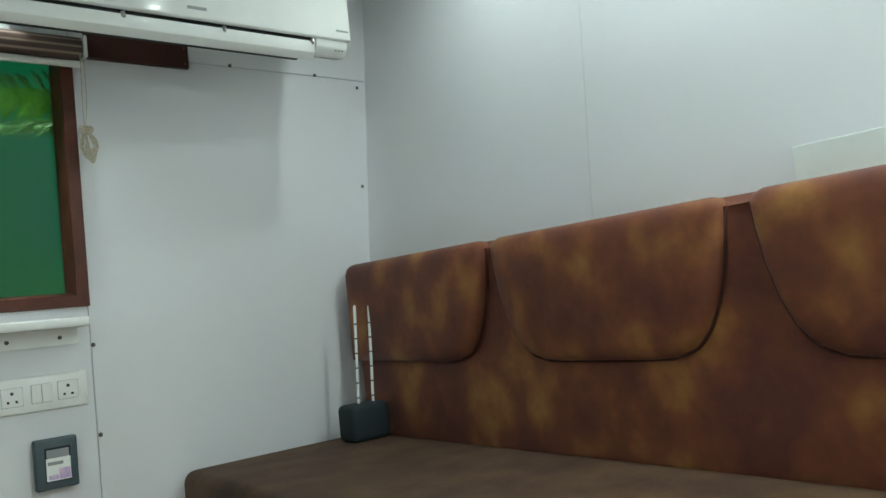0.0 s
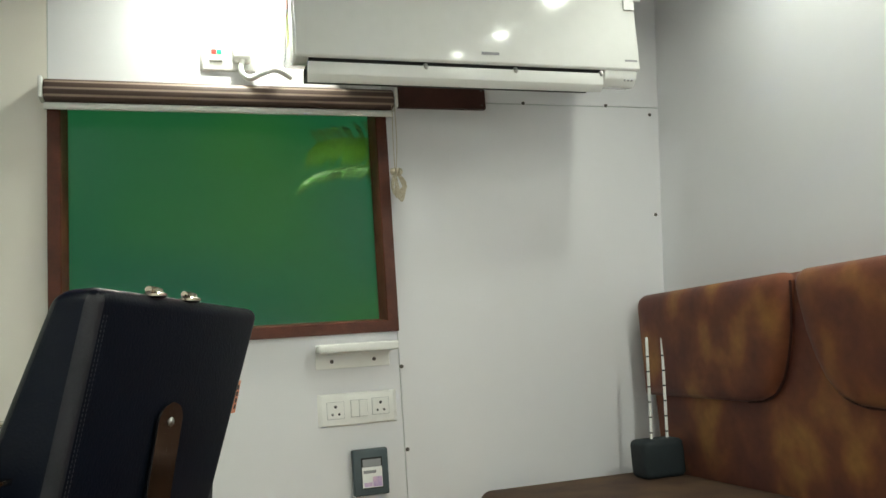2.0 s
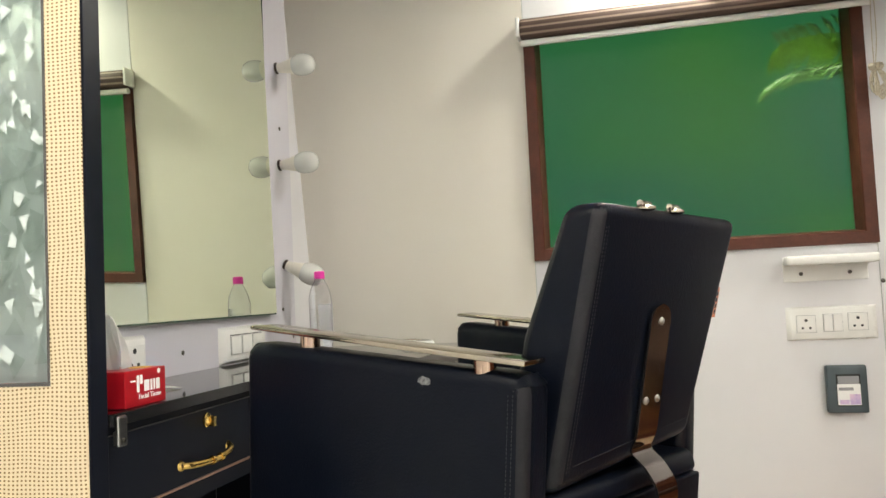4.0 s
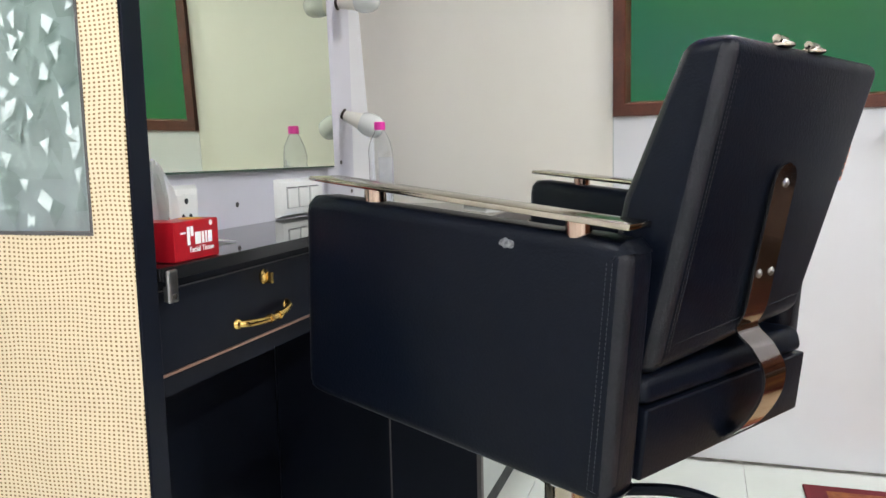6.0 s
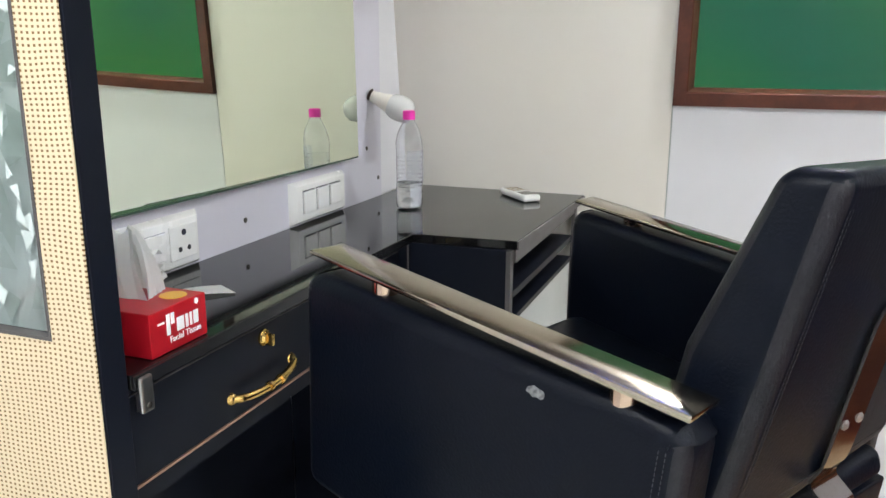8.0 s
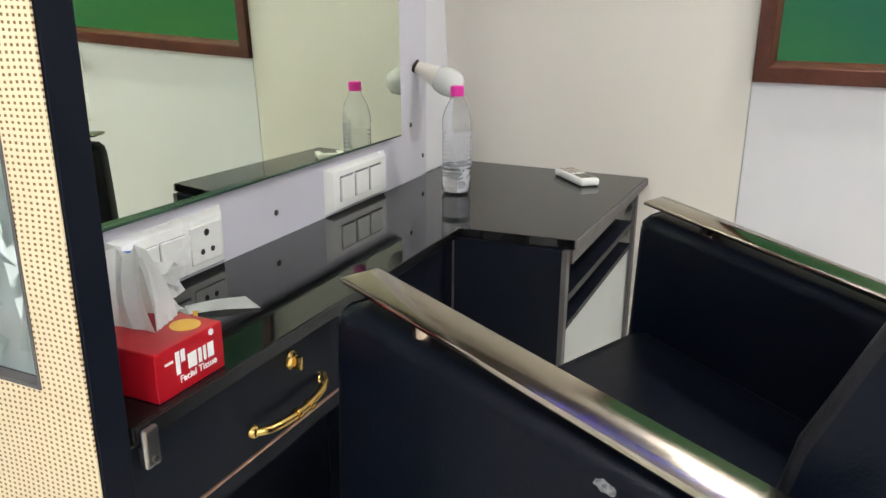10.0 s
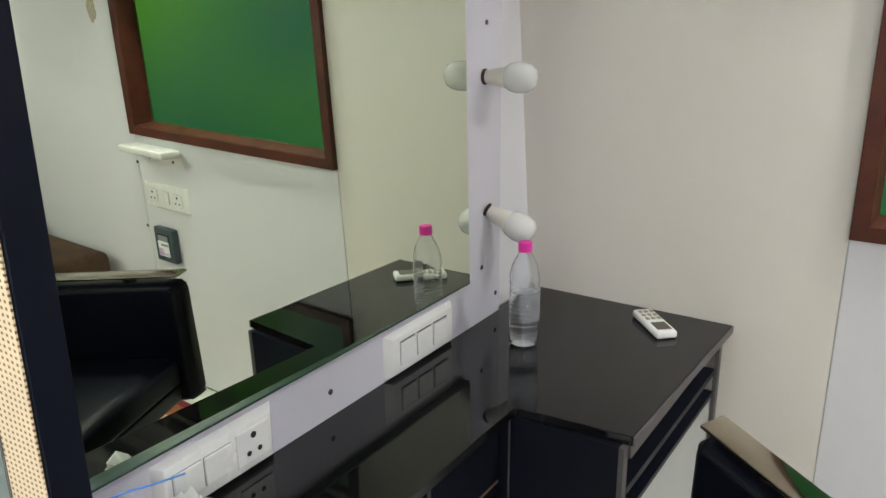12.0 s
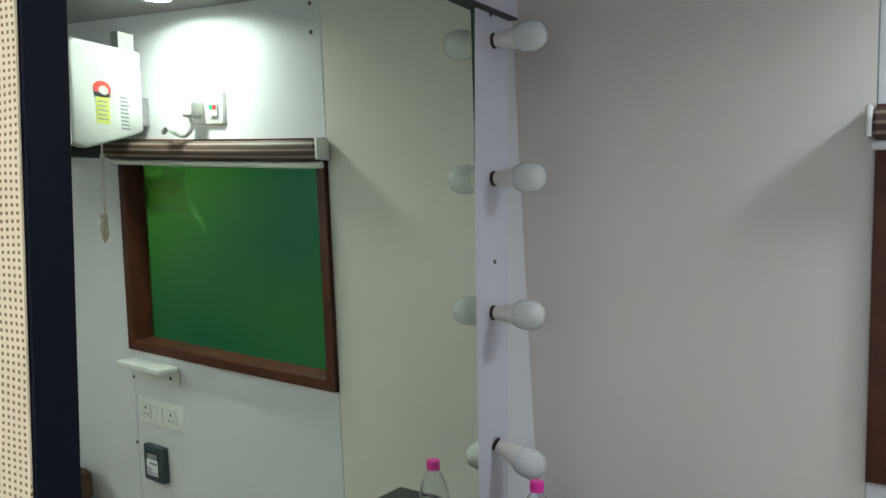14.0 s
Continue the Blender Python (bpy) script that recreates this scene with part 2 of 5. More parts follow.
def woven():
    m = mat("woven_wallpaper", (0.66, 0.52, 0.33), 0.75)
    nt = m.node_tree
    b = nt.nodes["Principled BSDF"]
    tc = nt.nodes.new("ShaderNodeTexCoord")
    nz = nt.nodes.new("ShaderNodeTexNoise")
    nz.inputs["Scale"].default_value = 6
    nt.links.new(tc.outputs["Object"], nz.inputs["Vector"])
    vm = nt.nodes.new("ShaderNodeVectorMath")
    vm.operation = "MULTIPLY_ADD"
    nt.links.new(nz.outputs["Color"], vm.inputs[0])
    vm.inputs[1].default_value = (0.02, 0.0, 0.022)
    nt.links.new(tc.outputs["Object"], vm.inputs[2])
    sep = nt.nodes.new("ShaderNodeSeparateXYZ")
    nt.links.new(vm.outputs[0], sep.inputs[0])
    outs = []
    for axis, period in ((0, 0.0074), (2, 0.0058)):
        ml = nt.nodes.new("ShaderNodeMath")
        ml.operation = "MULTIPLY"
        ml.inputs[1].default_value = 2 * math.pi / period
        nt.links.new(sep.outputs[axis], ml.inputs[0])
        sn = nt.nodes.new("ShaderNodeMath")
        sn.operation = "SINE"
        nt.links.new(ml.outputs[0], sn.inputs[0])
        outs.append(sn)
    mn = nt.nodes.new("ShaderNodeMath")
    mn.operation = "MINIMUM"
    nt.links.new(outs[0].outputs[0], mn.inputs[0])
    nt.links.new(outs[1].outputs[0], mn.inputs[1])
    mr = nt.nodes.new("ShaderNodeMapRange")
    mr.inputs["From Min"].default_value, mr.inputs["From Max"].default_value = -0.1, 0.55
    nt.links.new(mn.outputs[0], mr.inputs["Value"])
    mx = nt.nodes.new("ShaderNodeMix")
    mx.data_type = "RGBA"
    mx.inputs["A"].default_value, mx.inputs["B"].default_value = (0.80, 0.66, 0.44, 1), (0.22, 0.12, 0.035, 1)
    nt.links.new(mr.outputs["Result"], mx.inputs["Factor"])
    nt.links.new(mx.outputs["Result"], b.inputs["Base Color"])
    bp = nt.nodes.new("ShaderNodeBump")
    bp.inputs["Strength"].default_value, bp.inputs["Distance"].default_value, bp.invert = 0.6, 0.001, True
    nt.links.new(mr.outputs["Result"], bp.inputs["Height"])
    nt.links.new(bp.outputs["Normal"], b.inputs["Normal"])
    return m


WOVEN = woven()


def shard_glass():
    """Privacy glass: a frosted grey-white film broken into clear and opaque shards."""
    m = bpy.data.materials.new("shard_pattern_glass")
    m.use_nodes = True
    nt = m.node_tree
    b = nt.nodes["Principled BSDF"]
    tc = nt.nodes.new("ShaderNodeTexCoord")
    n1 = nt.nodes.new("ShaderNodeTexNoise")
    n1.inputs["Scale"].default_value, n1.inputs["Detail"].default_value = 9, 3
    nt.links.new(tc.outputs["Object"], n1.inputs["Vector"])
    rr = nt.nodes.new("ShaderNodeMapRange")
    rr.inputs["To Min"].default_value, rr.inputs["To Max"].default_value = 0.22, 0.5
    nt.links.new(n1.outputs["Fac"], rr.inputs["Value"])
    nt.links.new(rr.outputs["Result"], b.inputs["Roughness"])
    b.inputs["Base Color"].default_value = (0.5, 0.57, 0.56, 1)
    b.inputs["Transmission Weight"].default_value = 0.6
    b.inputs["IOR"].default_value = 1.12
    return m


SHARD = shard_glass()


def foliage_backdrop():
    """Far foliage out of focus, glowing: painted teal green shade to yellow-green sunny side."""
    m = bpy.data.materials.new("glowing_green_foliage")
    m.use_nodes = True
    nt = m.node_tree
    b = nt.nodes["Principled BSDF"]
    tc = nt.nodes.new("ShaderNodeTexCoord")
    n1 = nt.nodes.new("ShaderNodeTexNoise")
    n1.inputs["Scale"].default_value, n1.inputs["Detail"].default_value = 1.3, 1.5
    nt.links.new(tc.outputs["Object"], n1.inputs["Vector"])
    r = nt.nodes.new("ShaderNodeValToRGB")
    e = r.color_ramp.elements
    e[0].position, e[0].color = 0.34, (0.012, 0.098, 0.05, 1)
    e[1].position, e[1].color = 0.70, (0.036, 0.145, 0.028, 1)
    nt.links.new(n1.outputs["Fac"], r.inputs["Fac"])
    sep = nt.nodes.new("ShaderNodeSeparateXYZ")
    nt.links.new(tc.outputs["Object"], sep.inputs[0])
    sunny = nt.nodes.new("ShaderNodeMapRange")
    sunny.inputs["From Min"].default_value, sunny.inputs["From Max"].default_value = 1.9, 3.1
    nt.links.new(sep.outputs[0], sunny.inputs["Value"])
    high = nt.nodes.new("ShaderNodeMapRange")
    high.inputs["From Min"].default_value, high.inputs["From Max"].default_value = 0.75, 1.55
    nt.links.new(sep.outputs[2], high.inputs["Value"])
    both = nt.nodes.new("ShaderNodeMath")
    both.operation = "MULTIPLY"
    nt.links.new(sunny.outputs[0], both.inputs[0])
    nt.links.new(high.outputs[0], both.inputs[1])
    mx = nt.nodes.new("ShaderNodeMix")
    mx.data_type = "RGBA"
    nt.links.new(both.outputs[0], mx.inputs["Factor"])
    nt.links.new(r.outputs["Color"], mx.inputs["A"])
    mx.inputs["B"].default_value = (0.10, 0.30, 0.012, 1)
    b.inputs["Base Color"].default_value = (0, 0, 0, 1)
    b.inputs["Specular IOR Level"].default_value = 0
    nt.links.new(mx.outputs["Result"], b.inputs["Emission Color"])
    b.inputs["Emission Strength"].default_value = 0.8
    return m


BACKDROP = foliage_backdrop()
# One leaf in two colours, with its sunlit and shaded tones painted in.
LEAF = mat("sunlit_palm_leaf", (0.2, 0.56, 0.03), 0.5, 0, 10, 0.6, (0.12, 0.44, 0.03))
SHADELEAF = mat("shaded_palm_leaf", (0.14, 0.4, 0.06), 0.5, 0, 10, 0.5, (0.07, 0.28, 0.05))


# ---- mesh helpers ----
def box(bm, x0, x1, y0, y1, z0, z1, bev=0.0, seg=2, m=None):
    g = bmesh.ops.create_cube(bm, size=1)
    vs = g["verts"]
    for w in vs:
        w.co = Vector(((x0 + x1) / 2 + w.co.x * (x1 - x0), (y0 + y1) / 2 + w.co.y * (y1 - y0), (z0 + z1) / 2 + w.co.z * (z1 - z0)))
    if bev:
        es = list({e for w in vs for e in w.link_edges})
        r = bmesh.ops.bevel(bm, geom=es, offset=bev, segments=seg, affect="EDGES", profile=0.5)
        vs = list({w for f in r["faces"] for w in f.verts} | {w for w in vs if w.is_valid})
    if m is not None:
        bmesh.ops.transform(bm, matrix=m, verts=vs)
    return vs


def B(*a, **k):
    bm = bmesh.new()
    box(bm, *a, **k)
    return bm


def lathe(bm, profile, center, axis=(0, 0, 1), n=24):
    """profile: (radius, height) pairs along the axis from center."""
    q = Vector((0, 0, 1)).rotation_difference(Vector(axis).normalized()).to_matrix()
    rings = []
    for r, h in profile:
        if r < 1e-5:
            rings.append([bm.verts.new(Vector(center) + q @ Vector((0, 0, h)))])
        else:
            rings.append([bm.verts.new(Vector(center) + q @ Vector((r * math.cos(2 * math.pi * i / n), r * math.sin(2 * math.pi * i / n), h))) for i in range(n)])
    for a, b in zip(rings, rings[1:]):
        for i in range(n):
            j = (i + 1) % n
            loop = [a[0]] if len(a) == 1 else [a[i], a[j]]
            loop += [b[0]] if len(b) == 1 else [b[j], b[i]]
            if len(loop) > 2:
                bm.faces.new(loop)
    for ring, flip in ((rings[0], True), (rings[-1], False)):
        if len(ring) > 1:
            bm.faces.new(ring[::-1] if flip else ring)
    return bm


def tube(bm, pts, r, n=8, flat=1.0, up=(0, 0, 1)):
    pts = [Vector(p) for p in pts]
    rings = []
    for i, p in enumerate(pts):
        d = (pts[min(i + 1, len(pts) - 1)] - pts[max(i - 1, 0)]).normalized()
        s = d.cross(Vector(up))
        if s.length < 1e-3:
            s = d.cross(Vector((1, 0, 0)))
        s.normalize()
        w = s.cross(d)
        rings.append([bm.verts.new(p + s * (r * math.cos(2 * math.pi * k / n)) + w * (r * flat * math.sin(2 * math.pi * k / n))) for k in range(n)])
    for a, b in zip(rings, rings[1:]):
        for i in range(n):
            j = (i + 1) % n
            bm.faces.new((a[i], a[j], b[j], b[i]))
    bm.faces.new(rings[0][::-1])
    bm.faces.new(rings[-1])
    return bm


def extrude_poly(bm, pts, vec):
    """A prism: the polygon pts swept along vec."""
    a = [bm.verts.new(p) for p in pts]
    b = [bm.verts.new(Vector(p) + Vector(vec)) for p in pts]
    n = len(a)
    for i in range(n):
        j = (i + 1) % n
        bm.faces.new((a[i], a[j], b[j], b[i]))
    bm.faces.new(a[::-1])
    bm.faces.new(b)
    bmesh.ops.recalc_face_normals(bm, faces=bm.faces[:])
    return bm


def bevel_all(bm, off, seg=2, angle=0.5):
    es = [e for e in bm.edges if len(e.link_faces) == 2 and e.calc_face_angle(0) > angle]
    bmesh.ops.bevel(bm, geom=es, offset=off, segments=seg, affect="EDGES", profile=0.5)
    return bm


def smooth_curve(pts, n=8):
    pts = [Vector(p) for p in pts]
    ext = [pts[0] * 2 - pts[1]] + pts + [pts[-1] * 2 - pts[-2]]
    out = []
    for i in range(1, len(ext) - 2):
        a, b, c, d = ext[i - 1:i + 3]
        for k in range(n):
            t = k / n
            out.append(0.5 * ((2 * b) + (c - a) * t + (2 * a - 5 * b + 4 * c - d) * t * t + (3 * b - a - 3 * c + d) * t ** 3))
    out.append(pts[-1])
    return out


def thing(name, at, label, category, group="", kind=""):
    ob = new(name)
    ob.location = at
    ob.empty_display_size = 0.05
    return tagged(ob, label, category, group, kind)


def part(name, bm, material, parent=None, label="", smooth=False):
    me = bpy.data.meshes.new(name)
    bmesh.ops.recalc_face_normals(bm, faces=bm.faces[:])
    bm.to_mesh(me)
    bm.free()
    me.materials.append(material)
    if smooth:
        me.polygons.foreach_set("use_smooth", [True] * len(me.polygons))
        me.set_sharp_from_angle(angle=radians(smooth if smooth is not True else 40))
    ob = new(name, me)
    if parent is not None:
        ob.parent = parent
        if parent.type == "EMPTY":
            ob.matrix_parent_inverse = Matrix.Translation(parent.location).inverted()
    if label:
        ob["label"] = label
    return ob


def solid(name, bm, material, label, category, group="", kind="", smooth=False):
    return tagged(part(name, bm, material, None, "", smooth), label, category, group, kind)


def structure(name, bm, material, label, category, smooth=False):
    return solid(name, bm, material, label, category, kind="structure", smooth=smooth)


def letters(text, size, m, material, parent, name="lettering", depth=0.0004, align="CENTER"):
    cu = bpy.data.curves.new(name, "FONT")
    cu.body, cu.size, cu.extrude, cu.align_x, cu.align_y = text, size, depth, align, "CENTER"
    tmp = bpy.data.objects.new(name, cu)
    me = bpy.data.meshes.new_from_object(tmp)
    bpy.data.objects.remove(tmp)
    me.transform(m)
    me.materials.clear()
    me.materials.append(material)
    ob = new(name, me)
    ob.parent = parent
    if parent.type == "EMPTY":
        ob.matrix_parent_inverse = Matrix.Translation(parent.location).inverted()
    return ob


def screw(parent, p, axis, r=0.0035):
    bm = bmesh.new()
    lathe(bm, [(r, 0), (r, 0.0012), (r * 0.6, 0.002), (0, 0.002)], p, axis, 10)
    return part("screw", bm, SCREW, parent)


# ---- room shell ----
X0, X1, Y0, Y1 = -0.1, 2.56, -1.25, 2.8
WX0, WX1, WZ0, WZ1 = 0.706, 1.614, 0.961, 1.668   # window opening

bm = bmesh.new()
box(bm, X0 - 0.06, WX0, Y1 + 0.004, Y1 + 0.066, 0, 2.3)
box(bm, WX1, X1 + 0.16, Y1 + 0.004, Y1 + 0.066, 0, 2.3)
box(bm, WX0, WX1, Y1 + 0.004, Y1 + 0.066, 0, WZ0)
box(bm, WX0, WX1, Y1 + 0.004, Y1 + 0.066, WZ1, 2.3)
wall_back = structure("wall_back", bm, GREYPANEL, "white laminate wall with a green-tinted window", "wall")
for material, rects, lab in ((CREAM, [(X0, 0.692, 0.0, CEIL)], "cream laminate panel"),
                             (WHITE, [(0.695, 1.6225, 0.0, 0.952), (0.695, 1.6225, 1.676, CEIL), (1.6255, X1 + 0.08, 0.0, 1.652), (1.6255, X1 + 0.08, 1.6555, CEIL)], "white laminate panel")):
    for a, b, c, d in rects:
        part("panel", B(a, b, Y1, Y1 + 0.004, c, d), material, wall_back, lab)
part("panel", B(1.6225 - 0.012, 1.6225, Y1, Y1 + 0.004, 0.952, 1.676), WHITE, wall_back, "white laminate panel")
part("joint", B(0.5, 1.86, Y1 - 0.003, Y1 - 0.0003, 0.0, 0.005), mat("dirty_joint", (0.3, 0.28, 0.25), 0.9, 0, 40, 1.0, (0.08, 0.07, 0.06)), wall_back, "dirty joint along the floor")
for p in ((2.09, 1.657), (2.39, 1.657), (2.555, 1.629), (2.537, 1.283), (1.630, 0.845), (1.632, 0.607), (0.73, 2.06), (0.73, 1.98)):
    screw(wall_back, (p[0], Y1 - 0.0002, p[1]), (0, -1, 0), 0.006)

LEAN = Matrix.Identity(4)      # the side panels lean outward towards the ceiling
LEAN[0][2], LEAN[0][3] = 0.085, -0.11
LEAN_IN = Matrix.Identity(4)
LEAN_IN[0][2], LEAN_IN[0][3] = -0.065, 0.03


def leaning(bm, m):
    bmesh.ops.transform(bm, matrix=m, verts=bm.verts[:])
    return bm


bm = leaning(B(X1 + 0.004, X1 + 0.06, Y0, Y1, 0, 2.3), LEAN)
wall_sofa = structure("wall_sofa_side", bm, WHITE, "plain white laminate wall behind the sofa", "wall")
for a, b in ((Y0, 1.8145), (1.8158, Y1)):
    part("panel", leaning(B(X1, X1 + 0.004, a, b, 0, CEIL), LEAN), WHITE, wall_sofa)
wall_mirror = structure("wall_mirror_side", leaning(B(-0.06, 0.0, Y0, Y1, 0.71, 2.3), LEAN_IN), WHITE, "white laminate wall behind the mirror", "wall")
structure("wall_mirror_low", B(-0.12, -0.061, Y0, Y1, 0, 0.709), WHITE, "white laminate wall below the mirror", "wall")
structure("wall_front", B(X0 - 0.06, X1 + 0.16, Y0 - 0.06, Y0, 0, 2.3), WHITE, "plain white laminate wall", "wall")

# ceiling: a dropped soffit round a lit cove
bm = bmesh.new()
IX0, IX1, IY0, IY1 = 0.36, 2.2, -0.85, 2.43
box(bm, X0, X1 + 0.08, IY1, Y1, CEIL, CEIL + 0.02)
box(bm, X0, X1 + 0.08, Y0, IY0, CEIL, CEIL + 0.02)
box(bm, X0, IX0, IY0, IY1, CEIL, CEIL + 0.02)
box(bm, IX1, X1 + 0.08, IY0, IY1, CEIL, CEIL + 0.02)
ceiling = structure("ceiling_soffit", bm, SOFFIT, "dark grey laminate ceiling soffit with downlights", "ceiling")
bm = bmesh.new()
box(bm, IX0, IX1, IY1 - 0.012, IY1 - 0.001, CEIL - 0.003, CEIL + 0.07)
box(bm, IX0, IX1, IY0 + 0.001, IY0 + 0.012, CEIL - 0.003, CEIL + 0.07)
box(bm, IX0 + 0.001, IX0 + 0.012, IY0 + 0.012, IY1 - 0.012, CEIL - 0.003, CEIL + 0.07)
box(bm, IX1 - 0.012, IX1 - 0.001, IY0 + 0.012, IY1 - 0.012, CEIL - 0.003, CEIL + 0.07)
structure("trim_ceiling_edge", bm, SPECKLE, "dark speckled laminate edge round the ceiling recess", "trim")
structure("ceiling", B(X0 - 0.06, X1 + 0.16, Y0 - 0.06, Y1 + 0.06, 2.24, 2.3), COVE, "white recessed ceiling washed by blue light", "ceiling")
strip = thing("led_strip", ((IX0 + IX1) / 2, IY1, CEIL + 0.08), "blue glowing light strip in the ceiling recess", "light strip")
for a in ((IX0, IX1, IY1 + 0.01, IY1 + 0.025),):
    part("strip", B(a[0], a[1], a[2], a[3], CEIL + 0.03, CEIL + 0.044), BLUE, strip)


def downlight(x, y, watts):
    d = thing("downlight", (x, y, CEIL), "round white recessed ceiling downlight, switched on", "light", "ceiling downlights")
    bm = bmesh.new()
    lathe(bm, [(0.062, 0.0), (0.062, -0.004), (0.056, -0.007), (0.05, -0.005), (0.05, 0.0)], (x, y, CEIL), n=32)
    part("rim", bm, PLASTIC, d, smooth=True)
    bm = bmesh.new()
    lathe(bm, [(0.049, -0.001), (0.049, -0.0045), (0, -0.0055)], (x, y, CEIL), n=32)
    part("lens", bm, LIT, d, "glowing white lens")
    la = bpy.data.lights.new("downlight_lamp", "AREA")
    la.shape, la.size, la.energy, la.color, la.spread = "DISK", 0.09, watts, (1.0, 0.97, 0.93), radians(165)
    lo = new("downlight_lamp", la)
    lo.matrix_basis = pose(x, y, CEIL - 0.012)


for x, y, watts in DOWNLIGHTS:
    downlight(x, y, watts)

# ---- window ----
window = thing("window_1", ((WX0 + WX1) / 2, Y1, WZ0), "window with a dark brown wooden frame and green outlook", "window", kind="structure")
FX0, FX1, FZ0, FZ1 = 0.694, 1.626, 0.949, 1.68
JAMB = ((0.0, -0.016), (0.030, -0.016), (0.033, -0.012), (0.0415, 0.052), (0.0415, 0.062), (0.0, 0.062))   # inward, depth: the reveal is splayed
for x, way in ((FX0, 1), (FX1, -1)):
    part("frame", extrude_poly(bmesh.new(), [(x + way * i, Y1 + d, FZ0) for i, d in JAMB], (0, 0, FZ1 - FZ0)), BROWNWOOD, window)
for z, way in ((FZ0, 1), (FZ1, -1)):
    part("frame", extrude_poly(bmesh.new(), [(FX0 + 0.03, Y1 + d * 0.98, z + way * i) for i, d in JAMB], (FX1 - FX0 - 0.06, 0, 0)), BROWNWOOD, window)
pane = part("pane", B(FX0 + 0.04, FX1 - 0.04, Y1 + 0.054, Y1 + 0.058, FZ0 + 0.04, FZ1 - 0.04), GLASS, window)
pane.visible_shadow = False
structure("backdrop", B(-1.2, 3.6, Y1 + 1.1, Y1 + 1.12, -0.6, 3.2), BACKDROP, "glowing sheet of blurred green foliage outside the window", "backdrop")


def frond(spine, length, out, drop, gap, seed):
    """Narrow pointed leaflets hanging side by side from a bowed rib; out and drop give the way they hang."""
    rng = random.Random(seed)
    bm = bmesh.new()
    line = smooth_curve([Vector(p) for p in spine], 10)
    tube(bm, line, 0.0022, 5)
    total = sum((b - a).length for a, b in zip(line, line[1:]))
    steps = int(total / gap)
    for k in range(steps):
        f = (k + 0.5) / steps * (len(line) - 1)
        i = int(f)
        p = line[i].lerp(line[i + 1], f - i)
        ln = length * (1.0 - 0.45 * k / steps) * rng.uniform(0.85, 1.15)
        o = Vector((out + rng.uniform(-0.12, 0.12), rng.uniform(-0.12, 0.12), drop)).normalized()
        side = Vector((o.z, 0.2, -o.x)).normalized() * (0.0105 * rng.uniform(0.8, 1.15))
        sag = Vector((0.0, 0.0, -0.012))
        mid, tip = p + o * ln * 0.5, p + o * ln + sag
        a = [bm.verts.new(q) for q in (p - side * 0.35, mid - side, tip, mid + side, p + side * 0.35)]
        c = bm.verts.new(mid + Vector((0, -0.004, 0)))
        for q, w in zip(a, a[1:]):
            bm.faces.new((q, w, c))
        bm.faces.new((a[-1], a[0], c))
    return bm


palm = thing("palm_fronds", (1.9, Y1 + 0.3, -0.08), "bright green palm fronds outside the window glass", "plant")
RIB = [(1.74, Y1 + 0.085, 1.537), (1.60, Y1 + 0.085, 1.556), (1.50, Y1 + 0.085, 1.555), (1.43, Y1 + 0.085, 1.54)]
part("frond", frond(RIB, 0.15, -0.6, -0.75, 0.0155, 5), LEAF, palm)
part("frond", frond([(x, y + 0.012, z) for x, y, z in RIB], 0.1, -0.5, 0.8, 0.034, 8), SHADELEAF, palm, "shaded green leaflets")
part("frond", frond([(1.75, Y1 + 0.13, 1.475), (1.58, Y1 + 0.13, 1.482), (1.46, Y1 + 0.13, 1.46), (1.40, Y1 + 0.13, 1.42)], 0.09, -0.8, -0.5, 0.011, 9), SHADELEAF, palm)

bm = bmesh.new()
tube(bm, smooth_curve([(1.98, Y1 + 0.26, -0.09), (1.97, Y1 + 0.24, 0.4), (1.9, Y1 + 0.2, 1.3), (1.745, Y1 + 0.1, 1.54)], 6), 0.014, 8)
part("stem", bm, LEAF, palm, "green palm stem", smooth=True)

# roller blind, rolled up
blind = thing("roller_blind", (1.17, Y1, 1.61), "brown striped roller blind, rolled up above the window", "blind")
bm = bmesh.new()
prof = [(Y1 - 0.004, 1.612), (Y1 - 0.05, 1.612), (Y1 - 0.06, 1.628), (Y1 - 0.06, 1.655), (Y1 - 0.05, 1.671), (Y1 - 0.004, 1.676)]
extrude_poly(bm, [(0.69, y, z) for y, z in prof], (0.956, 0, 0))
bevel_all(bm, 0.008, 3)
part("cassette", bm, BLIND, blind, smooth=True)
for x in (0.679, 1.647):
    part("end_cap", B(x, x + 0.011, Y1 - 0.058, Y1 - 0.004, 1.616, 1.677, bev=0.004), PLASTIC, blind, "white plastic end cap", smooth=True)
bm = bmesh.new()
tube(bm, [(0.69, Y1 - 0.03, 1.602), (1.645, Y1 - 0.03, 1.602)], 0.010, 12)
part("bottom_bar", bm, PLASTIC, blind, "white round bottom bar", smooth=True)
for i, x in enumerate((1.644, 1.652)):
    bm = bmesh.new()
    tube(bm, smooth_curve([(x - 0.008, Y1 - 0.06, 1.62), (x + 0.003 * i - 0.014, Y1 - 0.07, 1.5), (1.63 + 0.004 * i, Y1 - 0.07, 1.42)], 5), 0.0012, 5)
    part("cord", bm, ROPE, blind, "thin white cord")
CORD_AT = Matrix.Translation((-0.014, -0.054, 0))
bm = bmesh.new()
tube(bm, [(1.634 + 0.006 * k, Y1 - 0.018 - 0.007 * (k % 2), 1.412 + 0.007 * ((k * 3) % 3)) for k in range(5)], 0.0105, 7)
bmesh.ops.transform(bm, matrix=CORD_AT, verts=bm.verts[:])
